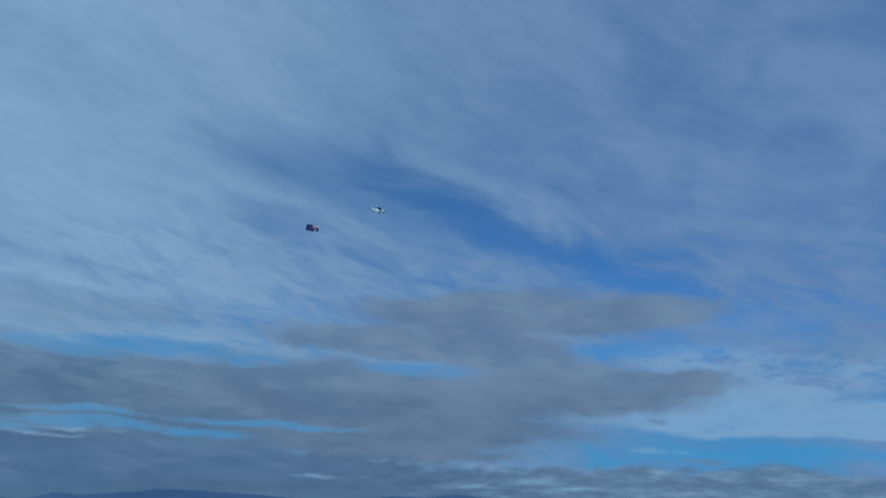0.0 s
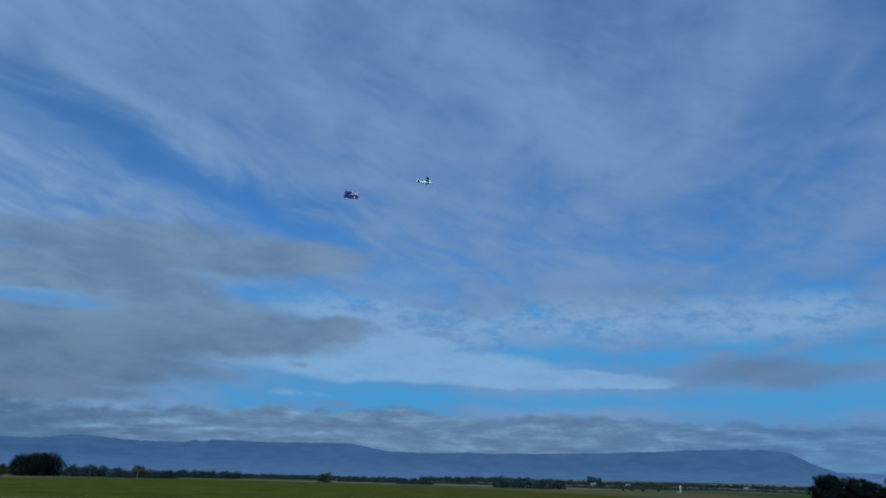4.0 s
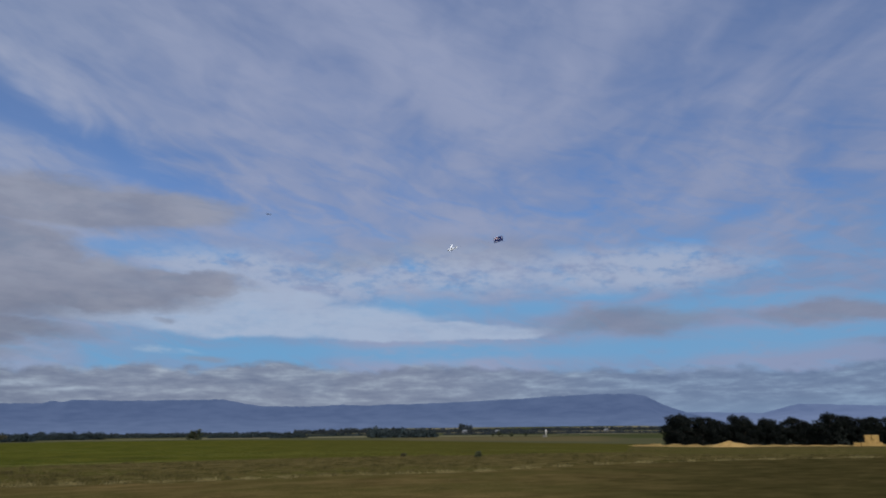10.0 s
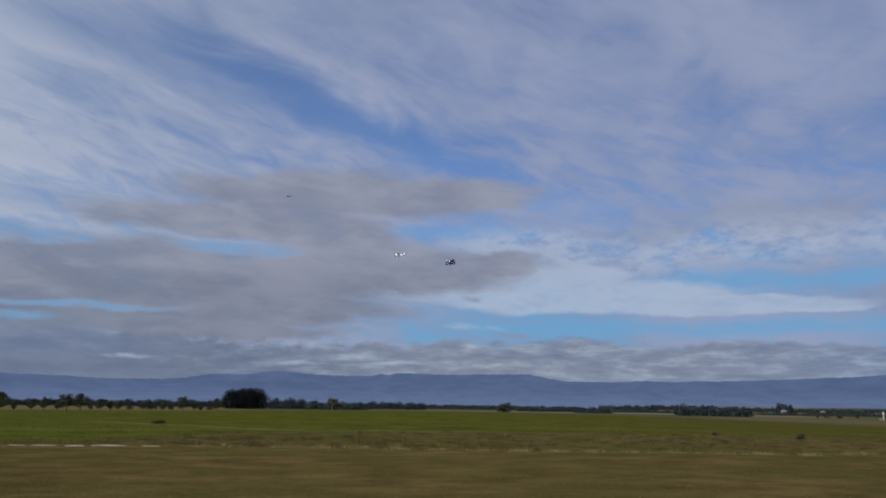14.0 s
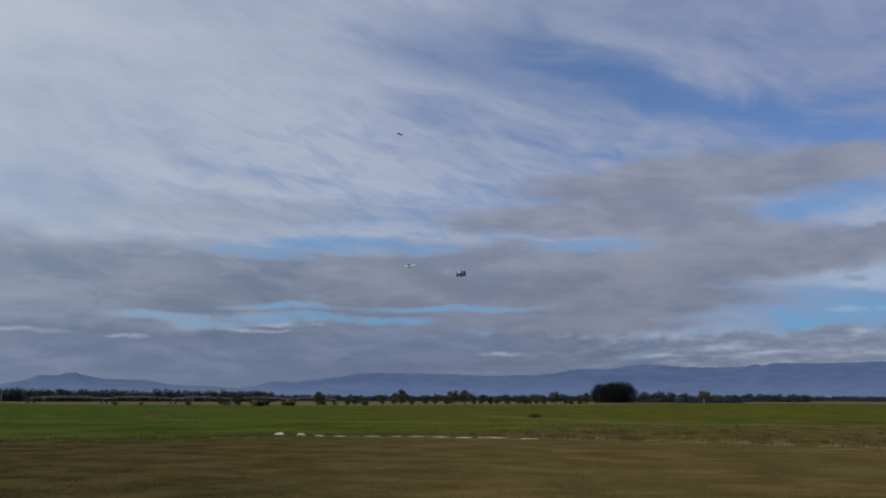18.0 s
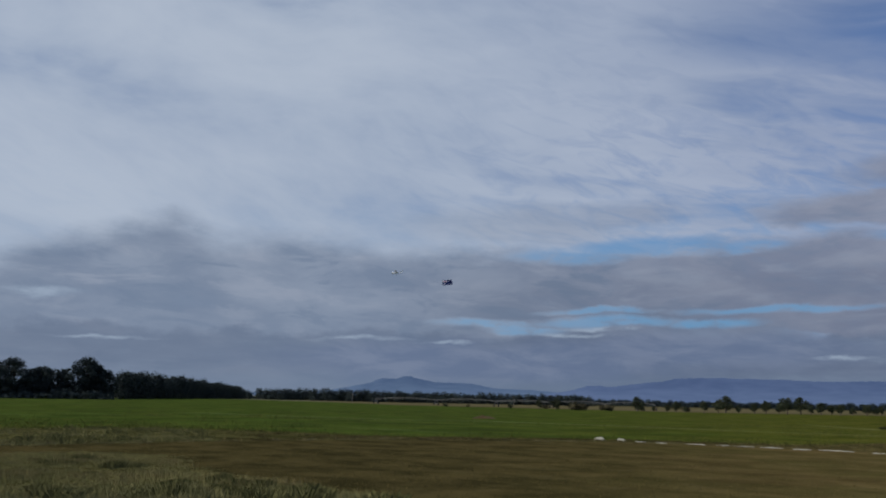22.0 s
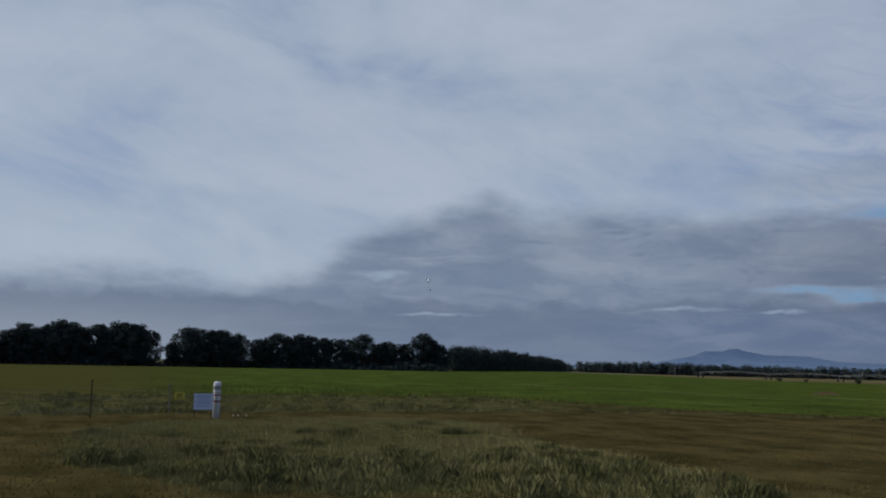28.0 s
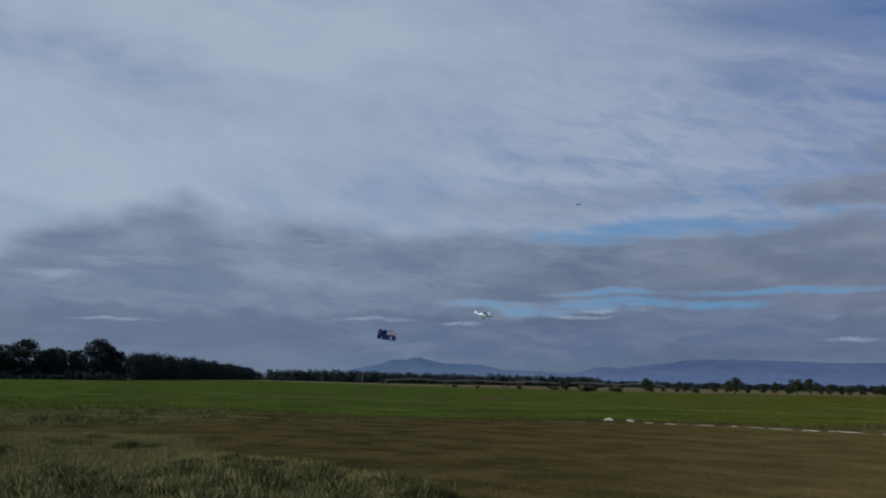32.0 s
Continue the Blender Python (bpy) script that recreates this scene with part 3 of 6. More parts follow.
    fields = k.mix(k.math("MULTIPLY", zone_of("dry"), 0.9), fields, k.mix(mid, (0.105, 0.084, 0.036), (0.175, 0.140, 0.066)))
    out = rough
    out = k.mix(k.step(k.math("ADD", zone_of("crop"), k.math("MULTIPLY", jag, 1.5)), -0.6, 1.6), out, crop)
    out = k.mix(k.step(k.math("ADD", zone_of("far"), jag), -0.3, 0.5), out, fields)
    out = k.mix(k.step(k.math("ADD", zone_of("straw"), k.math("MULTIPLY", k.math("SUBTRACT", mid, 0.55), 9.0)), -0.2, 0.8), out, k.mix(grain, (0.24, 0.18, 0.075), (0.42, 0.33, 0.15)))
    out = k.mix(k.step(k.math("ADD", zone_of("strip"), k.math("MULTIPLY", jag, 0.5)), -0.25, 0.35), out, mown)
    k.put(b.inputs["Base Color"], out)
    bump = k.nodes.new("ShaderNodeBump")
    bump.inputs["Strength"].default_value, bump.inputs["Distance"].default_value = 0.7, 0.12
    k.put(bump.inputs["Height"], k.math("ADD", k.math("MULTIPLY", grain, 0.8), k.math("MULTIPLY", speck, 0.2)))
    k.put(b.inputs["Normal"], bump.outputs[0])
    me.materials.append(m)
    ob = new("ground", me)
    tagged(ob, "mown airstrip, rough verge, green crop and far paddocks", "ground", kind="structure")
    for p in me.polygons:
        p.use_smooth = True
    return ob


ground()


# ---- mesh helpers ----
def mesh_ob(name, verts, faces, mat, parent=None, label="", smooth=False):
    me = bpy.data.meshes.new(name)
    me.from_pydata([tuple(v) for v in verts], [], faces)
    me.materials.append(mat)
    if smooth:
        me.polygons.foreach_set("use_smooth", [True] * len(me.polygons))
    me.update()
    ob = new(name, me)
    ob.parent = parent
    if label:
        tagged(ob, label)
    return ob


def part(name, bm, mat, parent, label="", smooth=False):
    me = bpy.data.meshes.new(name)
    bm.to_mesh(me)
    bm.free()
    me.materials.append(mat)
    if smooth:
        me.polygons.foreach_set("use_smooth", [True] * len(me.polygons))
    ob = new(name, me)
    ob.parent = parent
    if label:
        tagged(ob, label)
    return ob


def thing(name, at, label, category, group="", turn=0.0):
    ob = new(name)
    ob.empty_display_size = 0.2
    ob.matrix_basis = pose(at[0], at[1], at[2], 0, 0, turn)
    return tagged(ob, label, category, group)


def box(bm, size, at=(0, 0, 0), bevel=0.0, rot=(0, 0, 0)):
    m = pose(*at, *rot) @ Matrix.Diagonal((*size, 1))
    made = bmesh.ops.create_cube(bm, size=1.0, matrix=m)
    if bevel:
        edges = list({e for v in made["verts"] for e in v.link_edges})
        bmesh.ops.bevel(bm, geom=edges, offset=bevel, segments=2, affect="EDGES")


def tube(points, radii, sides=7):
    """Rings along a line, closed at both ends."""
    verts, faces = [], []
    pts = [Vector(p) for p in points]
    for i, p in enumerate(pts):
        d = (pts[min(i + 1, len(pts) - 1)] - pts[max(i - 1, 0)]).normalized()
        u = d.orthogonal().normalized()
        w = d.cross(u)
        for j in range(sides):
            t = 2 * math.pi * j / sides
            verts.append(p + (u * math.cos(t) + w * math.sin(t)) * radii[i])
    for i in range(len(pts) - 1):
        for j in range(sides):
            a, b = i * sides + j, i * sides + (j + 1) % sides
            faces.append((a, b, b + sides, a + sides))
    faces.append(tuple(range(sides - 1, -1, -1)))
    faces.append(tuple(range((len(pts) - 1) * sides, len(pts) * sides)))
    return verts, faces


def join(pieces):
    verts, faces = [], []
    for v, f in pieces:
        n = len(verts)
        verts += list(v)
        faces += [tuple(i + n for i in q) for q in f]
    return verts, faces


# ---- mountains: far tablelands that close the plain ----
def ridge(name, rows, dist, low, seed, label, tint):
    """A range along azimuths, with its crest height in degrees, weathered by noise."""
    rng = np.random.RandomState(seed)
    azs = np.arange(rows[0][0], rows[-1][0] + 0.01, 0.25)
    crest = np.interp(azs, [r[0] for r in rows], [r[1] for r in rows])
    jag = np.convolve(rng.randn(len(azs) + 16), np.ones(9) / 9, "same")[8:-8] * 0.038 + rng.randn(len(azs)) * 0.012
    crest = crest + jag * np.clip(crest / 1.2, 0, 1)
    steps = ((0.0, 1.0), (0.006, 0.96), (0.03, 0.80), (0.08, 0.62), (0.16, 0.40), (0.26, 0.2), (0.36, 0.07), (0.42, -0.25))
    verts, faces = [], []
    for i, a in enumerate(azs):
        fold = 1 + 0.2 * math.sin(a * 0.7 + seed)
        for j, (near, h) in enumerate(steps):
            d = dist * (1 - near * 0.55 * (0.6 + 0.4 * fold))
            top = dist * math.tan(radians(crest[i]))
            z = low + (top + 1.7 - low) * h
            verts.append((d * math.sin(radians(a)), d * math.cos(radians(a)), z))
        if i:
            b, c, n = i * len(steps), (i - 1) * len(steps), len(steps)
            faces += [(c + j, b + j, b + j + 1, c + j + 1) for j in range(n - 1)]
    m = bpy.data.materials.new(name)
    m.use_nodes = True
    k = Graph(m.node_tree)
    b = k.nodes["Principled BSDF"]
    co = k.nodes.new("ShaderNodeTexCoord").outputs["Object"]
    gully = k.noise(k.vec("MULTIPLY", co, (1, 1, 0.35)), 0.0052, 5.0, 0.55, 0.6)
    woods = k.math("ADD", k.math("MULTIPLY", k.noise(k.vec("MULTIPLY", co, (1, 1, 2.2)), 0.012, 8.0, 0.62), 0.45), k.math("MULTIPLY", gully, 0.55))
    k.put(b.inputs["Base Color"], k.mix(k.step(woods, 0.35, 0.65), (0.020, 0.030, 0.040), (0.032, 0.042, 0.052)))
    b.inputs["Roughness"].default_value, b.inputs["Specular IOR Level"].default_value = 1.0, 0.0
    # the air between, lit by the sky: bluish haze painted as surface glow
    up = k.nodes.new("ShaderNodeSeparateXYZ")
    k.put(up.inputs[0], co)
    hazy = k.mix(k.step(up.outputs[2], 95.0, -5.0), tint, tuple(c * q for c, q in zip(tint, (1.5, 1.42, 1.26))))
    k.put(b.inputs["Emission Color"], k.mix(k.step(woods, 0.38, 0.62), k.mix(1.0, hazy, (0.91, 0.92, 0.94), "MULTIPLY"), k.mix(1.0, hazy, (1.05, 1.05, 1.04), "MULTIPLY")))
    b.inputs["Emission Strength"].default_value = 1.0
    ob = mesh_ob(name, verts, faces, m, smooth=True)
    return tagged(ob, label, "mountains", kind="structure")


WEST_HILL = ((-56, -0.2), (-52, 0.1), (-46, 0.3), (-44.6, 0.4), (-41.6, 0.98), (-41.2, 1.2), (-40.8, 1.3), (-39.8, 1.26), (-39.3, 1.45), (-38.8, 1.5), (-38.2, 1.35), (-36.9, 1.1), (-35.3, 1.1), (-34.4, 1.06), (-32.8, 0.74), (-30, 0.66), (-27, 0.45), (-22, 0.3), (-15, 0.1))
RANGE = ((-32, 0.05), (-28.4, 0.5), (-27.2, 0.72), (-26.2, 1.02), (-25.4, 1.04), (-24.7, 0.95), (-23.4, 1.12), (-21.4, 1.38), (-20.9, 1.42), (-20.1, 1.6), (-17.3, 1.68), (-15, 1.62), (-11.2, 1.5), (-7.6, 1.52), (-6.0, 1.66), (-4.4, 1.94),
         (-2, 2.0), (-0.2, 2.22), (1.5, 2.15), (4, 2.0), (6.8, 2.02), (7.4, 2.2), (8.0, 2.1), (8.5, 2.24), (12, 2.2), (18, 2.28), (19.0, 2.1), (20.7, 1.8), (24, 1.78), (26.5, 1.9), (28, 1.8),
         (33, 1.9), (38, 2.12), (44, 2.34), (46.6, 2.34), (47.6, 2.2), (48.6, 1.6), (50.2, 1.0), (53, 0.3), (56, -0.1))
EAST_HILL = ((48, 0.95), (51, 1.0), (55, 0.86), (56, 1.1), (57.3, 1.42), (59, 1.36), (61.8, 1.18), (65.5, 0.9), (70, 0.7), (78, 0.4), (90, 0.2))
# the last colour of each range is its painted haze glow
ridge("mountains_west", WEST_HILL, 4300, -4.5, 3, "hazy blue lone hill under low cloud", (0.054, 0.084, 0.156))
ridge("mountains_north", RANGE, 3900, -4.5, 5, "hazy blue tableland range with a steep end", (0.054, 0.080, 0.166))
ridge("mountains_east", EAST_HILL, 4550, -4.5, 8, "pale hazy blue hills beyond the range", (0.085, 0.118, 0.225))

# ---- trees ----
def leaves(rng, lobes, count, size):
    """Small leaf sprays scattered in the shells of some lobes: (x, y, z, rx, ry, rz)."""
    table = np.array(lobes, float)
    weights = (table[:, 3] * table[:, 4] * table[:, 5]) ** 0.67
    picks = table[rng.choice(len(lobes), count, p=weights / weights.sum())]
    unit = lambda v: v / (np.linalg.norm(v, axis=1, keepdims=True) + 1e-6)
    d = unit(rng.randn(count, 3))
    c = picks[:, :3] + d * picks[:, 3:6] * rng.uniform(0.45, 1.06, (count, 1))
    u = unit(rng.randn(count, 3))
    w = unit(np.cross(u, d + 0.3 * rng.randn(count, 3)))
    h = size * rng.uniform(0.5, 1.3, (count, 1))
    k = rng.uniform(0.35, 0.8, (count, 1))
    verts = np.stack([c - u * h, c + w * h * k + u * h * 0.2, c + u * h * 1.1, c - w * h * k], 1).reshape(-1, 3)
    faces = np.arange(count * 4).reshape(-1, 4)
    return verts.tolist(), faces.tolist()


def build_tree(name, seed, tall, wide, lobes_n, count, size, mats, base=0.12, lean=0.0, label="", category="tree", flat=0.5):
    rng = np.random.RandomState(seed)
    bend = [(lean * tall * t + rng.uniform(-.02, .02) * tall, rng.uniform(-.02, .02) * tall, tall * t) for t in (0.25, 0.5, 0.75, 0.92)]
    spine = [(0, 0, -0.4), (0, 0, tall * 0.06)] + bend
    r0 = 0.035 * tall
    woods = [tube(spine, [r0 * 1.3, r0, r0 * .8, r0 * .6, r0 * .38, r0 * .15], 7)]
    lobes = []
    for i in range(lobes_n):
        t = base + (1 - base) * (i + 0.5) / lobes_n
        reach = wide * 0.5 * math.sqrt(max(0.10, 1 - (abs(t - 0.48) / 0.58) ** 2.4)) * rng.uniform(0.6, 1.12)
        a = i * 2.4 + rng.uniform(-.6, .6)
        off = reach * rng.uniform(0.35, 0.75)
        cx, cy, cz = lean * tall * t + off * math.cos(a), off * math.sin(a), tall * t * 0.97
        rr = max(0.16 * wide, reach * 0.62)
        lobes.append((cx, cy, cz - 0.02 * tall, rr, rr, rr * flat + 0.03 * tall))
        root = (lean * tall * t * .8, 0, cz * 0.86)
        woods.append(tube([root, ((root[0] + cx) / 2, cy / 2, cz * .93), (cx, cy, cz)], [r0 * .35, r0 * .22, r0 * .08], 5))
    top = thing(name, (0, 0, 0), label, category)
    v, f = join(woods)
    mesh_ob("trunk", v, f, mats[1], top, smooth=True)
    v, f = leaves(rng, lobes, count, size)
    mesh_ob("crown", v, f, mats[0], top)
    return top


def stand(models, spots, seed, group, sink=0.0):
    """Copies of some model trees at (azimuth, distance, scale), turned at random; the models themselves are used first."""
    rng = np.random.RandomState(seed)
    for i, (a, d, s) in enumerate(spots):
        p = place(a, d, -sink)
        m = Matrix.Translation(p) @ Euler((0, 0, rng.uniform(0, 6.28))).to_matrix().to_4x4() @ Matrix.Diagonal((s * rng.uniform(.92, 1.1), s * rng.uniform(.92, 1.1), s, 1))
        src = models[i % len(models)]
        if i < len(models):
            src.matrix_basis = m
            tagged(src, group=group)
        else:
            copy_thing(src, m)


def along(points, n, jitter, seed):
    """n places between plan points, evenly along the line: (azimuth, distance)."""
    rng = np.random.RandomState(seed)
    p = np.array([(d * math.sin(radians(a)), d * math.cos(radians(a))) for a, d in points])
    s = np.r_[0, np.cumsum(np.linalg.norm(np.diff(p, axis=0), axis=1))]
    out = []
    for t in np.linspace(0, s[-1], n):
        x, y = np.interp(t, s, p[:, 0]) + rng.uniform(-jitter, jitter), np.interp(t, s, p[:, 1]) + rng.uniform(-jitter, jitter)
        out.append((math.degrees(math.atan2(x, y)), math.hypot(x, y)))
    return out


def build_pine(name, seed, tall, wide, count, size, mats, base, label, knobs=34, waist=0.45):
    """A rounded, knobbly conifer: foliage clumps round a dense core, wider below the middle, with a bare foot."""
    rng = np.random.RandomState(seed)
    r0 = 0.03 * tall
    spine = [(0, 0, -0.4), (0, 0, tall * .08)] + [(rng.uniform(-.02, .02) * tall, rng.uniform(-.02, .02) * tall, tall * t) for t in (.3, .55, .78, .93)]
    woods, lobes = [tube(spine, [r0 * 1.4, r0, r0 * .8, r0 * .6, r0 * .35, r0 * .12], 7)], []

    def reach(t):
        if t > waist:
            return wide * .5 * math.sqrt(max(.02, 1 - ((t - waist) / (1.0 - waist)) ** 2))
        return wide * .5 * (.72 + .28 * t / waist)

    for i in range(knobs):
        t = base + (.93 - base) * (i + rng.uniform(.1, .9)) / knobs
        a = i * 2.4 + rng.uniform(-.7, .7)
        r = wide * rng.uniform(.085, .165)
        off = max(0, reach(t) - r) * rng.uniform(.55, 1.12)
        c = (off * math.cos(a), off * math.sin(a), tall * t)
        lobes.append((*c, r, r, r * rng.uniform(.5, .78)))
        woods.append(tube([(0, 0, c[2] * .88), (c[0] * .5, c[1] * .5, c[2] * .93), c], [r0 * .35, r0 * .22, r0 * .08], 5))
    for i in range(9):
        t = base + .04 + (.82 - base) * i / 8
        r = reach(t) * .42
        lobes.append((rng.uniform(-.1, .1) * wide, rng.uniform(-.1, .1) * wide, tall * t, r, r, tall * .10))
    top = thing(name, (0, 0, 0), label, "tree")
    v, f = join(woods)
    mesh_ob("trunk", v, f, mats[1], top, smooth=True)
    v, f = leaves(rng, lobes, count, size)
    mesh_ob("crown", v, f, mats[0], top)
    return top


PINE = (M_PINE, M_BARK)
pines = [build_pine("pine_tree", 20 + i, 10.0, (8.8, 9.8, 8.0, 10.2, 8.6)[i], 9500, 0.19, PINE, 0.12, "tall dark pine tree in a shelter belt along the paddock", 46) for i in range(5)]
rng = np.random.RandomState(2)
# azimuth and height of each pine, from one end of the belt to the other
BELT = ((-97.0, 10.5), (-96.0, 11.3), (-94.9, 10.0), (-93.8, 11.6), (-92.7, 10.8), (-91.6, 9.4), (-90.5, 10.9), (-89.5, 9.0),
        (-88.6, 7.5), (-87.9, 9.1), (-87.0, 11.2), (-86.2, 9.1), (-85.6, 11.6), (-85.0, 11.0), (-84.4, 11.6), (-83.7, 10.7), (-82.7, 10.8), (-82.1, 10.2), (-81.5, 11.0), (-80.9, 11.9), (-80.3, 11.9),
        (-79.6, 9.6), (-78.0, 7.6), (-77.1, 10.2), (-76.4, 11.2), (-75.4, 11.1), (-74.8, 10.4), (-74.2, 10.0), (-73.6, 9.0), (-72.2, 8.7), (-71.7, 8.4), (-70.9, 10.0), (-70.1, 10.5), (-69.4, 9.6),
        (-68.7, 10.1), (-67.7, 9.8), (-66.7, 9.0), (-65.8, 10.2), (-64.9, 10.0), (-63.9, 8.3), (-63.2, 9.2), (-62.6, 8.0), (-61.8, 9.4), (-60.6, 10.8), (-60.0, 10.2), (-59.4, 8.6))
belt = [(a, np.interp(a, (-80, -59), (232, 248)) + rng.uniform(-2, 2), h * .096) for a, h in BELT]
stand(pines, belt, 3, "pines of the western shelter belt")
hedge_pines = [build_tree("pine_tree", 40 + i, 8.0, 8.8, 16, 3000, 0.28, PINE, 0.05, 0.0, "dense dark pine tree in a closed shelter belt", flat=0.7) for i in range(3)]
run = [(a, d, s) for (a, d), s in zip(along(((-58.4, 262), (-50.7, 520)), 44, 1.0, 5), np.linspace(1.02, 0.93, 44) * rng.uniform(0.84, 1.08, 44))]
stand(hedge_pines, run, 6, "pines of the closed shelter belt")

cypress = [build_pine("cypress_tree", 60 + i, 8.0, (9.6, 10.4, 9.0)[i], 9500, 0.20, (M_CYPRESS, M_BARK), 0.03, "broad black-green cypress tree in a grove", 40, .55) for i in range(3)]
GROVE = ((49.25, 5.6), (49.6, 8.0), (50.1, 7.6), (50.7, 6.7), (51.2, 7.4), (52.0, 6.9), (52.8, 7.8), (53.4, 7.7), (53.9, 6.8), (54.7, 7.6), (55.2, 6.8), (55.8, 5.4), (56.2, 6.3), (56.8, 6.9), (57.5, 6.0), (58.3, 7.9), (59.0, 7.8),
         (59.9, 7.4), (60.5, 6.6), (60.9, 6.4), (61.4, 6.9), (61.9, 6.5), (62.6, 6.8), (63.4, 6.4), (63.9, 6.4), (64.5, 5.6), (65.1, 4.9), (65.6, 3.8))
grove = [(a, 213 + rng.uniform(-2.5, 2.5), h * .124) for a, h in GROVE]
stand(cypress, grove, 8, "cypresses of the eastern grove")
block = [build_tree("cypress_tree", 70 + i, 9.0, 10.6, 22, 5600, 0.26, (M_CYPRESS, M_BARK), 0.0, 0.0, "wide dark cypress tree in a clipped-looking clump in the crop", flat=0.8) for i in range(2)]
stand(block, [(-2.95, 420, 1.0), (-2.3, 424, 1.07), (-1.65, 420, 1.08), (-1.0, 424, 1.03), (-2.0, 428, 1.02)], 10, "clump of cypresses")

GUM, GUM_DRY = (M_GUM, M_BARK), (M_GUM_DRY, M_BARK_PALE)
gums = [build_tree("gum_tree", 80 + i, 6.0, (4.2, 5.4, 4.8, 6.2)[i], 10, 1300, 0.28, GUM, 0.30, (0.02, -0.05, 0.04, 0.0)[i], "small open gum tree in the dry paddock") for i in range(4)]
GUMS = ((-29.6, 2.2), (-28.4, 2.6), (-27.4, 1.8), (-22.8, 3.4), (-21.7, 3.2), (-20.8, 3.4), (-19.6, 3.8), (-20.2, 3.6), (-18.4, 6.2), (-17.5, 5.6), (-16.2, 4.8), (-13.2, 5.0), (-11.8, 4.8), (-10.6, 4.4), (-8.1, 4.4), (-17.0, 5.4), (-15.2, 5.5), (-14.5, 5.4), (-13.7, 5.8), (-12.4, 5.3), (-11.2, 5.9), (-10.1, 4.4), (-9.4, 4.7),
        (-8.6, 3.2), (-7.8, 4.6), (-7.3, 4.4), (-6.8, 4.6), (-6.0, 4.6), (-5.3, 4.7), (-4.9, 2.8), (-4.3, 4.6), (-3.8, 4.2))
stand(gums, [(a, 246 + rng.uniform(-5, 6), h * .208) for a, h in GUMS], 11, "gum trees along the dry paddock")
bare = build_tree("gum_tree", 91, 6.5, 7.0, 10, 1100, 0.3, GUM_DRY, 0.4, 0.03, "half-bare pale gum tree beside the hedge")
bare.matrix_basis = Matrix.Translation(place(4.05, 400)) @ Matrix.Diagonal((1.35, 1.35, .85, 1))
lone = build_tree("gum_tree", 92, 5.5, 7.0, 9, 700, 0.42, GUM, 0.06, -0.05, "lone windswept tree at the edge of the crop", flat=0.7)
lone.matrix_basis = Matrix.Translation(place(16.35, 430)) @ Matrix.Diagonal((1.35, 1.35, .9, 1))


# ---- shrubs and far woods ----
def far_woods(name, runs, seed, size, label, mat=M_WOODS):
    rng = np.random.RandomState(seed)
    pieces = []
    for a0, a1, d, h0, h1, thick in runs:
        n = max(3, int((a1 - a0) * d / 57.3 / 2.6))
        lobes, cnt = [], 0
        for i in range(n):
            a = a0 + (a1 - a0) * (i + rng.uniform(0, 1)) / n
            h = rng.uniform(h0, h1)
            p = place(a, d + rng.uniform(-thick, thick))
            w = rng.uniform(2.5, 4.2)
            lobes.append((p.x, p.y, p.z + h * .52, w, w, h * .48))
            lobes.append((p.x + rng.uniform(-1.5, 1.5), p.y + rng.uniform(-1.5, 1.5), p.z + h * .2, w * 1.3, w * 1.3, h * .3))
            cnt += int((95 + 18 * h) * (3.6 if size < 0.6 else 1.6 if size < 0.8 else 1.0))
        pieces.append(leaves(rng, lobes, cnt, size))
    v, f = join(pieces)
    return tagged(mesh_ob(name, v, f, mat), label, "trees", kind="stuff")


far_woods("far_tree_line", ((-49.6, -38, 560, 7.0, 8.8, 14), (-38, -26, 600, 6.8, 8.8, 14), (-66, -50, 640, 5, 9, 20)), 36, 0.52, "dense dark line of far pines beyond the dry paddock", M_PINE)
far_woods("far_tree_line", ((-26, -3.5, 760, 4.0, 6.5, 20), ), 31, 0.52, "dark line of far trees beyond the dry paddock")
far_woods("far_tree_line", ((-0.2, 3.2, 520, 4.5, 7.0, 8), (2.6, 6.2, 430, 3.2, 4.6, 3), (6.0, 10.5, 700, 4.5, 7.0, 15), (10.5, 13.5, 900, 2.5, 4.2, 10), (17.4, 21.5, 700, 3, 4.8, 10), (21.6, 23.4, 560, 3, 4.5, 5),
                            (13.5, 17, 900, 2.5, 4.0, 10)), 32, 0.52, "dark hedges and woods beyond the crop")
far_woods("belt_undergrowth", ((-98, -79.6, 234, 1.2, 3.2, 2), (-78.4, -59.3, 241, 1.0, 3.0, 2), (49.4, 65.6, 217, 3.2, 5.6, 2)), 35, 0.45, "dark undergrowth beneath the shelter trees", M_PINE)
far_woods("far_tree_line", ((28.2, 32.6, 430, 3.4, 6.2, 6), (24, 28.5, 800, 1.5, 2.6, 8)), 33, 0.75, "hedgerows and shelter woods on the far plain")
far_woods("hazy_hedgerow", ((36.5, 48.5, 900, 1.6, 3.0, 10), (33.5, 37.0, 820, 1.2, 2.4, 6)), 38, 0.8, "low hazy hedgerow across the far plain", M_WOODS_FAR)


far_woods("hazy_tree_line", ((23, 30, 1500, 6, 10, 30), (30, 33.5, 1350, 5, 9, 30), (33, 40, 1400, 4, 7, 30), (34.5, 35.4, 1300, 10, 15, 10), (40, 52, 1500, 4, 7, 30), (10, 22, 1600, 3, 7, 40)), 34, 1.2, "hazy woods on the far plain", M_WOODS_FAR)


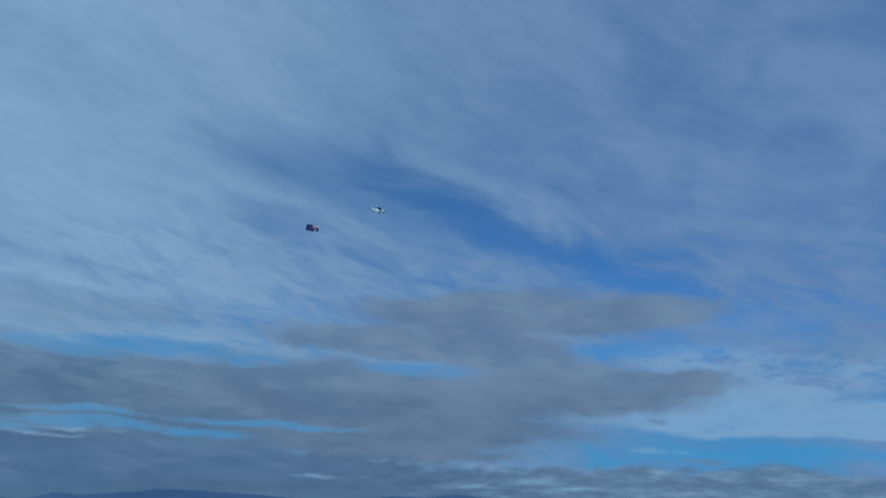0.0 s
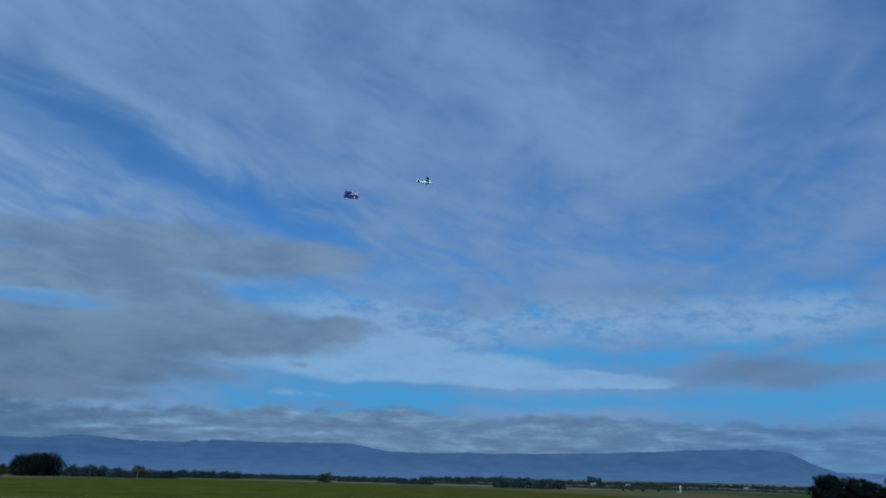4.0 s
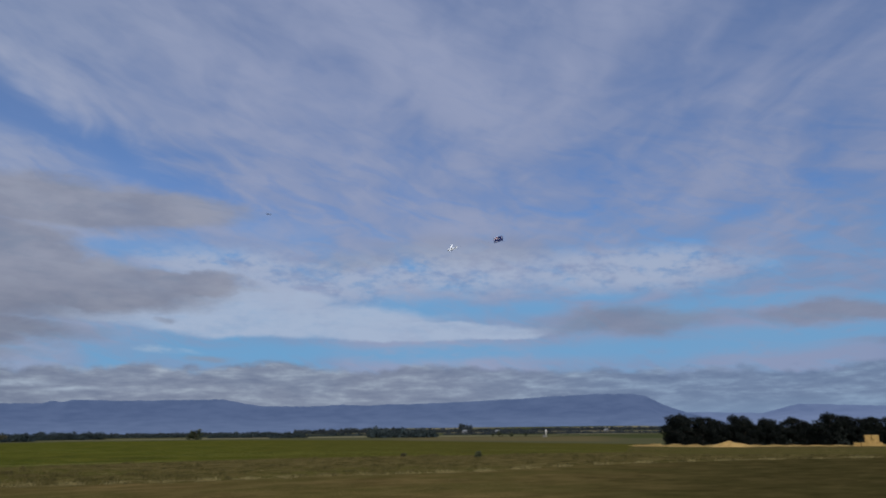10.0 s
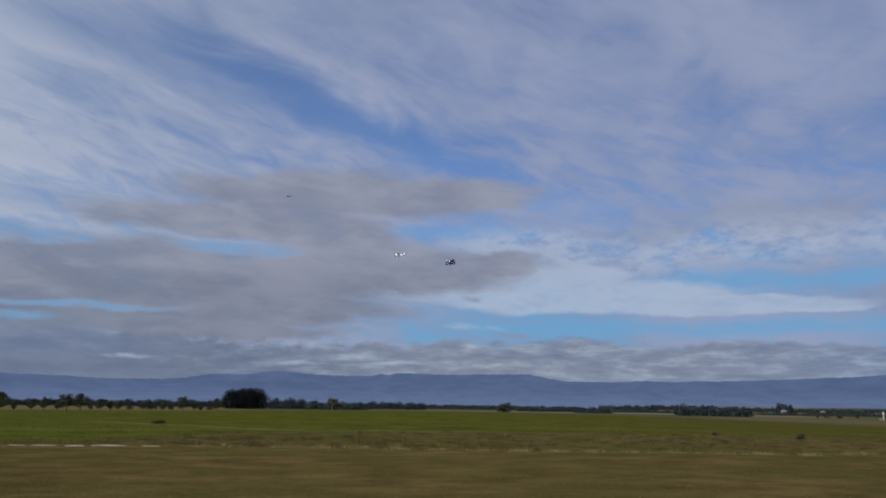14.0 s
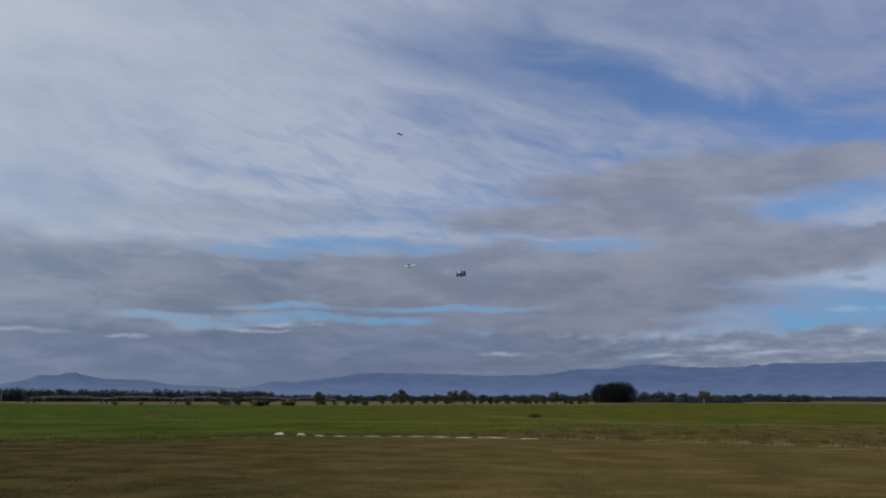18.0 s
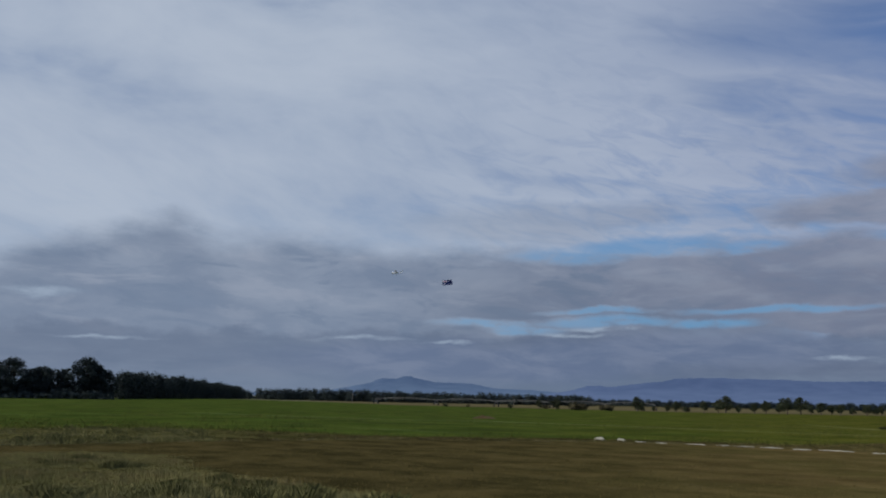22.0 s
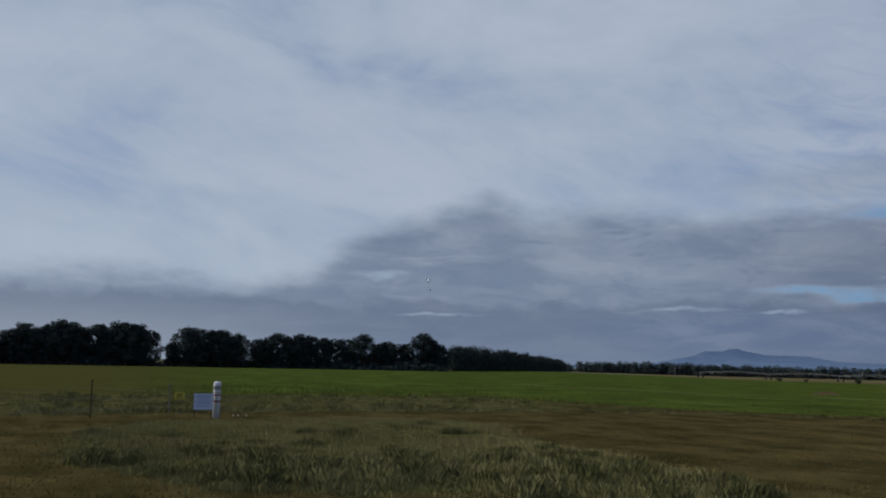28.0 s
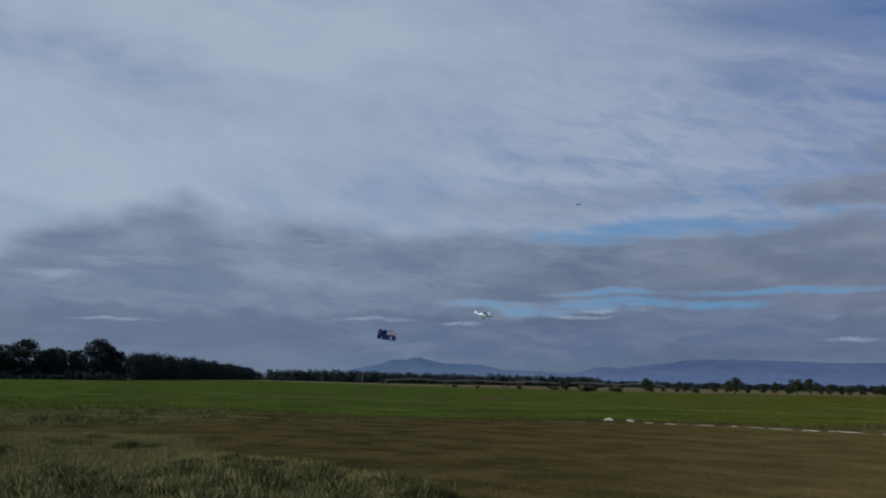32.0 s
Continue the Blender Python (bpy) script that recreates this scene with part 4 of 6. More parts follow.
def bush(name, az_, dist, wide, tall, seed, mat, label, count=420, group=""):
    rng = np.random.RandomState(seed)
    lobes = [(rng.uniform(-.3, .3) * wide, rng.uniform(-.3, .3) * wide, tall * rng.uniform(.3, .6), wide * .32, wide * .32, tall * .42) for _ in range(6)]
    v, f = leaves(rng, lobes, count, min(wide, tall) * 0.16)
    p = place(az_, dist, -0.02)
    ob = tagged(mesh_ob(name, v, f, mat), label, "bush", group)
    ob.matrix_basis = Matrix.Translation(p)
    return ob


bush("bush", 35.85, 57, 0.62, 0.46, 1, M_GUM, "small dark bush in the rough grass", 260)
bush("bush", 30.6, 60, 0.55, 0.34, 2, M_GUM_DRY, "low brown-green bush in the rough grass", 240)
bush("bush", -26.8, 238, 5.2, 2.3, 5, M_GUM_DRY, "broad olive shrub at the edge of the dry paddock", 700)
bush("bush", -24.9, 240, 3.4, 1.9, 6, M_GUM_DRY, "brown-green shrub at the edge of the dry paddock", 500)
bush("bush", -7.45, 79, 1.6, 0.34, 3, M_BUSH, "low dark bush lying in the green crop", 600)
for i, (a, d, w, h) in enumerate(((-31.6, 250, 2.0, 1.5), (-29.2, 252, 2.6, 1.6), (-28.3, 256, 1.3, 1.2), (-25.2, 262, 1.8, 1.3), (-36.2, 255, 2.2, 1.2), (-34.6, 260, 1.5, 1.0), (-22.6, 270, 3.2, 2.6), (-19.6, 275, 3.0, 2.0), (37.4, 520, 3.6, 3.0), (38.2, 520, 3.2, 2.8), (39.2, 540, 2.6, 2.5), (36.9, 520, 2.0, 2.2))):
    bush("bush", a, d, w, h, 10 + i, M_GUM_DRY if i < 8 and i % 2 else M_GUM, "round shrub standing in the dry paddock", 160, "paddock shrubs")


# ---- grasses, too many to count ----
def blades(name, spots, seed, tall, width, per, mat, label, lean=0.5):
    rng = np.random.RandomState(seed)
    n = len(spots) * per
    base = np.repeat(spots, per, axis=0)
    spread = base[:, 3:4] if base.shape[1] > 3 else np.full((n, 1), 0.10)
    xy = base[:, :2] + rng.randn(n, 2) * spread
    z = height(xy[:, 0], xy[:, 1])
    h = tall * base[:, 2] * rng.uniform(0.45, 1.15, n)
    a, t = rng.uniform(0, 2 * np.pi, n), rng.uniform(0, 2 * np.pi, n)
    w = width * rng.uniform(0.6, 1.3, n)
    dxy = np.stack([np.cos(a), np.sin(a)], 1)
    side = np.stack([np.cos(t), np.sin(t)], 1) * w[:, None]
    k = h * lean * rng.uniform(0.1, 1.0, n)
    verts = np.zeros((n, 4, 3))
    verts[:, 0, :2], verts[:, 1, :2] = xy - side, xy + side
    verts[:, 0, 2] = verts[:, 1, 2] = z - 0.02
    verts[:, 2, :2], verts[:, 2, 2] = xy + dxy * (k * .35)[:, None] + side * .7, z + h * .6
    verts[:, 3, :2], verts[:, 3, 2] = xy + dxy * k[:, None], z + h
    i = np.arange(n)[:, None] * 4
    faces = np.concatenate([i + (0, 1, 2), i + (0, 2, 3)]).tolist()
    ob = mesh_ob(name, verts.reshape(-1, 3).tolist(), faces, mat)
    return tagged(ob, label, "grass", kind="stuff")


def inside(poly, x, y):
    hit = np.zeros(len(x), bool)
    for (x0, y0), (x1, y1) in zip(poly, poly[1:] + poly[:1]):
        with np.errstate(divide="ignore", invalid="ignore"):
            hit ^= ((y0 > y) != (y1 > y)) & (x < (x1 - x0) * (y - y0) / (y1 - y0 + 1e-12) + x0)
    return hit


MEADOW = [(-17.5, 1.9), (-14.2, 1.8), (-13.0, 2.2), (-11.9, 2.7), (-10.5, 3.2), (-9.8, 4.5), (-9.0, 6.3), (-7.6, 8.3), (-7.2, 9.4), (-7.9, 9.8), (-10.1, 10.5), (-11.6, 10.8), (-13.8, 11.0), (-16.5, 11.7), (-19.5, 13.4), (-22.0, 12.2), (-23.0, 7.8), (-22.3, 4.6), (-20.5, 2.8)]
rng = np.random.RandomState(50)
n = 24000
x, y = rng.uniform(-24, -6.5, n), rng.uniform(1, 14, n)
keep = inside(MEADOW, x + rng.randn(n) * .3, y + rng.randn(n) * .3)
far = smooth01((np.hypot(x, y) - 13) / 6)
patch = np.sin(x * 1.7 + 2) * np.sin(y * 1.4) * .5 + np.sin(x * .8 - y * 1.3) * .5
size_of = np.clip((0.62 + 0.30 * patch + rng.randn(n) * .15) * (1.15 - .52 * far), .22, 1.3)
dry = patch + rng.randn(n) * .6
carpet = np.stack([x, y, size_of], 1)
blades("long_grass", carpet[keep & (dry < .7)], 51, 0.115, 0.0022, 34, M_GRASS, "long unmown olive-green grass beside the airstrip")
blades("dry_grass", carpet[keep & (dry >= .7)], 52, 0.21, 0.0022, 14, M_STALK, "long straw-coloured grass stalks among the green", 0.22)
# hummocks of coarse grass, largest along the near edge
rg = np.random.RandomState(300)
pale, dark = [], []
for _ in range(900):
    tx, ty = rg.uniform(-20, -7, 1)[0], rg.uniform(1.8, 11.5, 1)[0]
    if not inside(MEADOW, np.array([tx]), np.array([ty]))[0]:
        continue
    near = 1 - float(smooth01((math.hypot(tx, ty) - 11.5) / 5.5))
    if rg.uniform() > .18 + .8 * near:
        continue
    s_ = (.42 + .75 * rg.uniform() ** 2.2) * (.6 + .55 * near)
    q = rg.randn(34, 2) * .24 * s_
    spots = np.stack([tx + q[:, 0], ty + q[:, 1], np.clip(1.15 - np.hypot(q[:, 0], q[:, 1]) / s_ * 1.1, .3, 1.1) * s_, np.full(34, .05)], 1)
    (dark if rg.uniform() < .42 else pale).append(spots)
blades("tussock_grass", np.concatenate(dark), 320, 0.235, 0.0016, 40, M_REED, "dark green tussocks of coarse grass in the meadow", 0.6)
blades("tussock_grass", np.concatenate(pale), 321, 0.21, 0.0016, 40, M_SEDGE, "grey-green tussocks of coarse grass in the meadow", 0.6)
# rough verge between the strip and the crop
rng = np.random.RandomState(60)
n = 26000
a = rng.uniform(-88, 68, n)
inner, outer = np.interp(a, STRIP_AZ, STRIP_R), np.interp(a, CROP_AZ, CROP_R)
outer = np.minimum(np.maximum(outer, inner + 1.2), 95)
r = inner + (outer - inner) * rng.uniform(0, 1, n) ** 1.5 + rng.randn(n) * .3
x, y = r * np.sin(np.radians(a)), r * np.cos(np.radians(a))
clump = np.sin(x * .9 + 1) * np.sin(y * 1.2 + x * .3) + rng.randn(n) * .55
low_edge = 1 - .55 * smooth01((a + 56) / 6) * smooth01((-5 - a) / 6)
rough_spots = np.stack([x, y, np.clip(.55 + .35 * clump, .25, 1.3) * low_edge, np.full(n, .16)], 1)
blades("rough_grass", rough_spots[(clump > .2) & (a < -52)], 69, 0.085, 0.012, 9, M_SEDGE, "olive-green rough grass along the strip", 0.7)
blades("rough_grass", rough_spots[(clump > .5) & (a >= -52)], 61, 0.070, 0.014, 9, M_TUSSOCK, "rough tussocky grass along the strip", 0.7)
blades("dry_grass", rough_spots[clump < -.62], 62, 0.065, 0.012, 7, M_STRAW, "bleached rough grass along the strip", 0.7)
# dark tufts scattered through the verge
n = 760
a = rng.uniform(-86, 66, n)
inner, outer = np.interp(a, STRIP_AZ, STRIP_R), np.minimum(np.interp(a, CROP_AZ, CROP_R), 75)
r = inner + np.maximum(outer - inner, 1.5) * rng.uniform(0, 1, n) ** 1.4
r = np.where((a > -30) & (a < -5), np.maximum(r, inner + 1.6), r)
tufts = np.stack([r * np.sin(np.radians(a)), r * np.cos(np.radians(a)), rng.uniform(.4, 1.1, n) * np.where((a > -53) & (a < -6), .45, 1.0), rng.uniform(.10, .28, n)], 1)
blades("dark_grass_tuft", tufts[a < -52], 70, 0.17, 0.010, 60, M_REED, "green tufts of coarse grass in the verge", 0.8)
blades("dark_grass_tuft", tufts[a >= -52], 65, 0.18, 0.012, 60, M_TUFT, "dark tufts of coarse grass in the verge", 0.8)
# uneven tops of the crop, thinning out with distance
n = 15000
a = rng.uniform(-80, 46, n)
inner = np.interp(a, CROP_AZ, CROP_R)
r = inner + (np.minimum(np.interp(a, FAR_AZ, FAR_R), 190) - inner) * rng.uniform(0, 1, n) ** 1.7
x, y = r * np.sin(np.radians(a)), r * np.cos(np.radians(a))
drift = np.sin(x * .13 + y * .05) + np.sin(y * .21 - x * .07 + 1) + rng.randn(n) * .8
ok = r < 200
tops = np.stack([x, y, np.clip(.7 + .25 * drift, .3, 1.3), .12 + .004 * r], 1)
blades("crop_leaves", tops[ok & (drift > .5)], 67, 0.11, 0.016, 8, M_CROP_PALE, "pale yellow-green tops of the young crop", 0.7)
blades("crop_leaves", tops[ok & (drift < -.2)], 68, 0.11, 0.016, 8, M_CROP, "dark green leaves of the young crop", 0.7)
# tall dry grass along the foot of the eastern grove
n = 5200
a = rng.uniform(46.6, 66.2, n)
r = 205.5 + rng.randn(n) * 1.3
bank_h = np.interp(a, (46.6, 47.6, 49.5, 52, 56, 60, 62.5, 66), (.25, .8, .9, .6, .55, .35, .6, .8)) * rng.uniform(.6, 1.1, n) * (np.sin(a * 5) * .3 + .75)
blades("dry_grass", np.stack([r * np.sin(np.radians(a)), r * np.cos(np.radians(a)), bank_h, np.full(n, .35)], 1), 66, 0.75, 0.05, 12, M_GOLD, "golden dry grass standing before the grove", 0.6)
# bleached fringe right at the mower's edge
n = 3600
a = np.concatenate([rng.uniform(-6, 66, n - 500), rng.uniform(-70, -27, 500)])
r = np.interp(a, STRIP_AZ, STRIP_R) + .25 + rng.randn(n) * .22
fr = np.stack([r * np.sin(np.radians(a)), r * np.cos(np.radians(a)), np.clip(.6 + .4 * rng.randn(n), .2, 1.2), np.full(n, .14)], 1)
keep = np.sin(a * 2.3) + np.sin(a * 9) * .6 + np.sin(a * 23 + 1) * .6 + rng.randn(n) * .5 > .85
blades("dry_grass", fr[keep], 63, 0.12, 0.016, 10, M_STRAW, "bleached fringe of cut grass at the strip's edge", 0.8)
# short stubble of the mown strip near by
n = 9000
a, r = rng.uniform(-90, 40, n), 9.5 + 20 * rng.uniform(0, 1, n) ** 1.3
x, y = r * np.sin(np.radians(a)), r * np.cos(np.radians(a))
ok = ~inside(MEADOW, x, y) & (r < np.interp(a, STRIP_AZ, STRIP_R))
st = np.stack([x, y, rng.uniform(.5, 1.2, n), np.full(n, .2)], 1)[ok]
blades("mown_grass", st, 64, 0.035, 0.007, 8, M_STUBBLE, "short mown grass of the airstrip", 0.9)


# ---- markers, signs and fence by the strip ----
def edge_marker(x, y, length, tall, turn, seed):
    """A weathered white sheet pegged flat along the strip's edge, a little crumpled."""
    rg = np.random.RandomState(seed)
    n = 8
    verts, faces = [], []
    for i in range(n + 1):
        t = i / n
        w = 0.06 * (0.55 + 0.45 * math.sin(math.pi * min(max(t, .06), .94))) * rg.uniform(.8, 1.2)
        h = tall * (0.5 + 0.5 * math.sin(math.pi * t)) * rg.uniform(.7, 1.1)
        c = rg.uniform(-.02, .02)
        for q, zz in ((-w, -.01), (-w * .6, h * .8), (w * .1, h), (w * .7, h * .7), (w, -.01)):
            verts.append(((t - .5) * length, c + q, zz))
    for i in range(n):
        faces += [(i * 5 + j, i * 5 + j + 1, i * 5 + j + 6, i * 5 + j + 5) for j in range(4)]
    faces += [(4, 3, 2, 1, 0), tuple(n * 5 + j for j in range(5))]
    ob = mesh_ob("edge_marker", verts, faces, M_MARK, smooth=True)
    ob.matrix_basis = pose(x, y, float(height(x, y)), 0, 0, turn)
    return tagged(ob, "weathered white marker lying along the strip's edge", "marker", "strip edge markers")


MARKS = ((-15.7, 33.0, .54, .13), (-14.65, 33.0, .42, .12), (-13.75, 32.95, .5, .07), (-12.8, 32.9, .55, .07), (-11.4, 33.1, .92, .07), (-10.4, 33.4, .55, .08), (-9.55, 33.4, .9, .07), (-8.5, 33.4, .95, .07), (-7.35, 33.2, .72, .08), (-6.2, 33.5, 1.35, .08),
         (-4.6, 33.2, .8, .06))
for i, (x0, y0, l0, h0) in enumerate(MARKS):
    edge_marker(x0, y0, l0 * .92, h0 * 1.15 if i < 2 else h0 * .45, (i * 37 % 11) - 5, 400 + i)


def lathe(profile, sides=20):
    """A turned shape from (radius, z) pairs."""
    verts, faces = [], []
    for r, z in profile:
        verts += [(r * math.cos(2 * math.pi * j / sides), r * math.sin(2 * math.pi * j / sides), z) for j in range(sides)]
    for i in range(len(profile) - 1):
        faces += [(i * sides + j, i * sides + (j + 1) % sides, (i + 1) * sides + (j + 1) % sides, (i + 1) * sides + j) for j in range(sides)]
    faces += [tuple(range(sides - 1, -1, -1)), tuple(range((len(profile) - 1) * sides, len(profile) * sides))]
    return verts, faces


def bollard():
    p = place(-74.84, 24.7, -.04)
    top = thing("marker_post", p, "thick white post with faded red bands beside a sign", "post")
    v, f = lathe(((.108, -.1), (.108, 1.03), (.102, 1.065), (.086, 1.085), (.045, 1.092)))
    mesh_ob("post", v, f, M_WHITE, top, smooth=True)
    for z0, z1, mat, text in ((.49, .545, M_RED, "faded red painted band"), (.68, .725, M_RED, "faded red painted band"), (.86, .97, M_GRIME, "grimy brown-grey band"), (.76, .78, M_GRIME, "narrow grey band")):
        v, f = lathe(((.1095, z0), (.112, z0 + .004), (.112, z1 - .004), (.1095, z1)))
        mesh_ob("band", v, f, mat, top, text, True)
    v, f = lathe(((.107, 1.02), (.115, 1.025), (.115, 1.045), (.103, 1.058)))
    mesh_ob("collar", v, f, M_WHITE, top, smooth=True)
    top.rotation_euler = (0.02, 0.025, 0)


bollard()


def notice():
    p = place(-75.72, 24.5)
    top = thing("notice_board", p, "pale blue-white notice board on two thin stakes", "sign", turn=75.85)
    bm = bmesh.new()
    box(bm, (.56, .018, .47), (0, 0, .47), .006)
    part("board", bm, M_SIGN, top, "pale board")
    for sx in (-.235, .235):
        bm = bmesh.new()
        box(bm, (.028, .028, .78), (sx, .026, .33), .004)
        part("stake", bm, M_RUST, top, "dark steel stake")
    rows_ = ((.63, .40, .030), (.575, .45, .018), (.53, .32, .018), (.475, .46, .026), (.42, .42, .018), (.375, .36, .018), (.325, .44, .022))
    for z0, w0, h0 in rows_:
        bm = bmesh.new()
        box(bm, (w0, .004, h0), (0, -.011, z0))
        part("text_bar", bm, M_INK, top, "line of unreadable dark lettering")
    bm = bmesh.new()
    for sx, sz, w, h in ((0, .705, .56, .012), (0, .235, .56, .012), (-.275, .47, .012, .458), (.275, .47, .012, .458)):
        box(bm, (w, .024, h), (sx, 0, sz))
    part("frame", bm, M_GALV, top)


notice()


def fence():
    posts = ((-90.5, 24.0, 1.0), (-82.8, 24.5, 1.04), (-77.95, 26.4, .88))
    top = thing("wire_fence", place(-82.8, 24.5), "slack wire fence on rusty steel stakes", "fence")
    inv = top.matrix_basis.inverted()
    tips = []
    for i, (a, d, h) in enumerate(posts):
        q = inv @ place(a, d)
        bm = bmesh.new()
        box(bm, (.045, .008, h + .2), (q.x, q.y, q.z + h / 2 - .1), 0, (1.5, -1 + i, 20))
        box(bm, (.008, .040, h + .2), (q.x, q.y, q.z + h / 2 - .1), 0, (1.5, -1 + i, 20))
        box(bm, (.09, .05, .03), (q.x, q.y, q.z + h), .006)
        part("stake", bm, M_RUST if i < 2 else M_GALV, top, "rusty steel stake with a dark cap" if i < 2 else "dull grey steel stake")
        tips.append((q, h))
    for level in (.25, .55, .82):
        for (q, h), (q2, h2) in zip(tips, tips[1:]):
            pts = []
            for i in range(9):
                t = i / 8
                pts.append(q.lerp(q2, t) + Vector((0, 0, h * level * (1 - t) + h2 * level * t - .05 * math.sin(math.pi * t))))
            v, f = tube(pts, [.004] * 9, 5)
            mesh_ob("wire", v, f, M_WIRE, top)


fence()


def warning_plate():
    top = thing("warning_plate", place(-77.3, 26.2, .44), "small yellow warning plate on a thin rod", "sign", turn=77.3)
    bm = bmesh.new()
    box(bm, (.30, .010, .20), (0, 0, .12), .004)
    part("plate", bm, M_YELLOW, top)
    for z0, w0 in ((.165, .20), (.12, .14), (.075, .18)):
        bm = bmesh.new()
        box(bm, (w0, .004, .022), (0, -.007, z0))
        part("text_bar", bm, M_RUBBER, top, "unreadable dark line")
    bm = bmesh.new()
    box(bm, (.014, .014, .70), (.06, .014, -.12))
    part("rod", bm, M_WIRE, top)


warning_plate()
for i, (a, d, s) in enumerate(((-73.7, 25.4, .035), (-73.35, 25.6, .030), (-72.8, 25.3, .034))):
    bm = bmesh.new()
    bmesh.ops.create_icosphere(bm, subdivisions=2, radius=s)
    for vtx in bm.verts:
        vtx.co *= 1 + .25 * noise.noise(vtx.co * 14 + Vector((i, 0, 0)))
        vtx.co.z *= .6
    ob = part("stone", bm, M_MARK, None, smooth=True)
    ob.matrix_basis = Matrix.Translation(place(a, d, s * .3))
    tagged(ob, "small pale stone in the grass", "stone", "pale stones")


# ---- hay, earth heap ----
def hay_stack():
    top = thing("hay_stack", place(61.05, 202), "stack of golden rectangular hay bales before the grove", "hay stack", turn=-58)
    rg = np.random.RandomState(5)
    for level, n in ((0, 4), (1, 2), (2, 2)):
        for i in range(n):
            bm = bmesh.new()
            x0 = (i - (n - 1) / 2) * 1.42 + (.75 if level else 0)
            box(bm, (1.4, 2.3, .82), (x0 + rg.uniform(-.06, .06), rg.uniform(-.1, .1), .40 + level * .82), .09, (0, 0, rg.uniform(-3, 3)))
            for vtx in bm.verts:
                vtx.co += Vector(rg.uniform(-.03, .03, 3))
            part("bale", bm, M_HAY, top)


hay_stack()


def heap(name, az_, dist, wide, deep, tall, mat, seed, label, category):
    bm = bmesh.new()
    bmesh.ops.create_grid(bm, x_segments=22, y_segments=16, size=1.0)
    for vtx in bm.verts:
        q = 1 - min(1, vtx.co.length)
        lump = noise.noise(Vector((vtx.co.x * 2.2, vtx.co.y * 2.2, seed))) * .4 + noise.noise(Vector((vtx.co.x * 6, vtx.co.y * 6, seed))) * .15
        vtx.co = Vector((vtx.co.x * wide / 2, vtx.co.y * deep / 2, tall * (q ** .8) * (1 + lump) * 1.1 - .05))
    ob = part(name, bm, mat, None, smooth=True)
    ob.matrix_basis = Matrix.Translation(place(az_, dist)) @ pose(0, 0, 0, 0, 0, -az_)
    return tagged(ob, label, category)


heap("hay_heap", 52.95, 200, 10.5, 5, 1.25, M_HAY, 1, "loose golden heap of spilt hay before the grove", "hay heap")
heap("hay_heap", 62.9, 203, 7.0, 4, .5, M_HAY, 4, "low spread of spilt hay beside the bales", "hay heap")
heap("earth_heap", -33.5, 84, 2.8, 1.5, .36, M_EARTH, 2, "low brown heap of earth in the crop", "earth heap")


# ---- pivot irrigator ----
def irrigator():
    pts = [place(a, d) for a, d in ((-41.2, 322), (-36.9, 311), (-32.6, 301), (-28.7, 292), (-25.0, 286), (-21.6, 282))]
    top = thing("pivot_irrigator", pts[0], "long galvanised pivot irrigator on wheeled towers", "irrigator")
    inv = top.matrix_basis.inverted()
    q = [inv @ p for p in pts]
    deck = 2.0
    for a, b in zip(q, q[1:]):
        arc = [a.lerp(b, t) + Vector((0, 0, deck + .6 * math.sin(math.pi * t))) for t in [i / 10 for i in range(11)]]
        pieces = [tube(arc, [.085] * 11, 6)]
        low_ = [a.lerp(b, t) + Vector((0, 0, deck - .25 + .35 * math.sin(math.pi * t))) for t in [i / 10 for i in range(11)]]
        pieces.append(tube(low_, [.035] * 11, 5))
        pieces += [tube([arc[i], low_[i]], [.03, .03], 5) for i in range(1, 10)]
        v, f = join(pieces)
        mesh_ob("span", v, f, M_GALV, top)
    for p, n in zip(q, q[1:] + q[-2:-1]):
        d = (n - p).cross(Vector((0, 0, 1))).normalized()
        legs = [tube([p + Vector((0, 0, deck)), p + d * s * 1.9 + Vector((0, 0, .55))], [.07, .08], 6) for s in (-1, 1)]
        legs.append(tube([p + d * 1.9 + Vector((0, 0, .6)), p - d * 1.9 + Vector((0, 0, .6))], [.07, .07], 6))
        v, f = join(legs)
        mesh_ob("tower", v, f, M_GALV, top)
        for s in (-1, 1):
            v, f = tube([p + d * s * 1.9 + (n - p).normalized() * k + Vector((0, 0, .38)) for k in (-.17, -.12, .12, .17)], [.32, .40, .40, .32], 14)
            mesh_ob("wheel", v, f, M_RUBBER, top)


irrigator()


# ---- bare poles beyond the crop ----
def pole(az_, dist, tall, thick):
    top = thing("pole", place(az_, dist), "bare pale timber pole standing beyond the crop", "pole", "timber poles")
    v, f = tube([(0, 0, -.4), (0.01, 0, tall * .5), (0.03, 0.01, tall)], [thick, thick * .9, thick * .75], 8)
    mesh_ob("shaft", v, f, M_BARK_PALE, top, smooth=True)
    v, f = tube([(0.03, 0.01, tall), (0.03, 0.01, tall + .12), (0.03, 0.01, tall + .16)], [thick * 1.1, thick * 1.1, thick * .5], 8)
    mesh_ob("cap", v, f, M_GALV, top)


for row in ((-42.87, 320, 3.6, .10), (-31.35, 330, 3.9, .08), (-22.85, 262, 3.6, .08)):
    pole(*row)


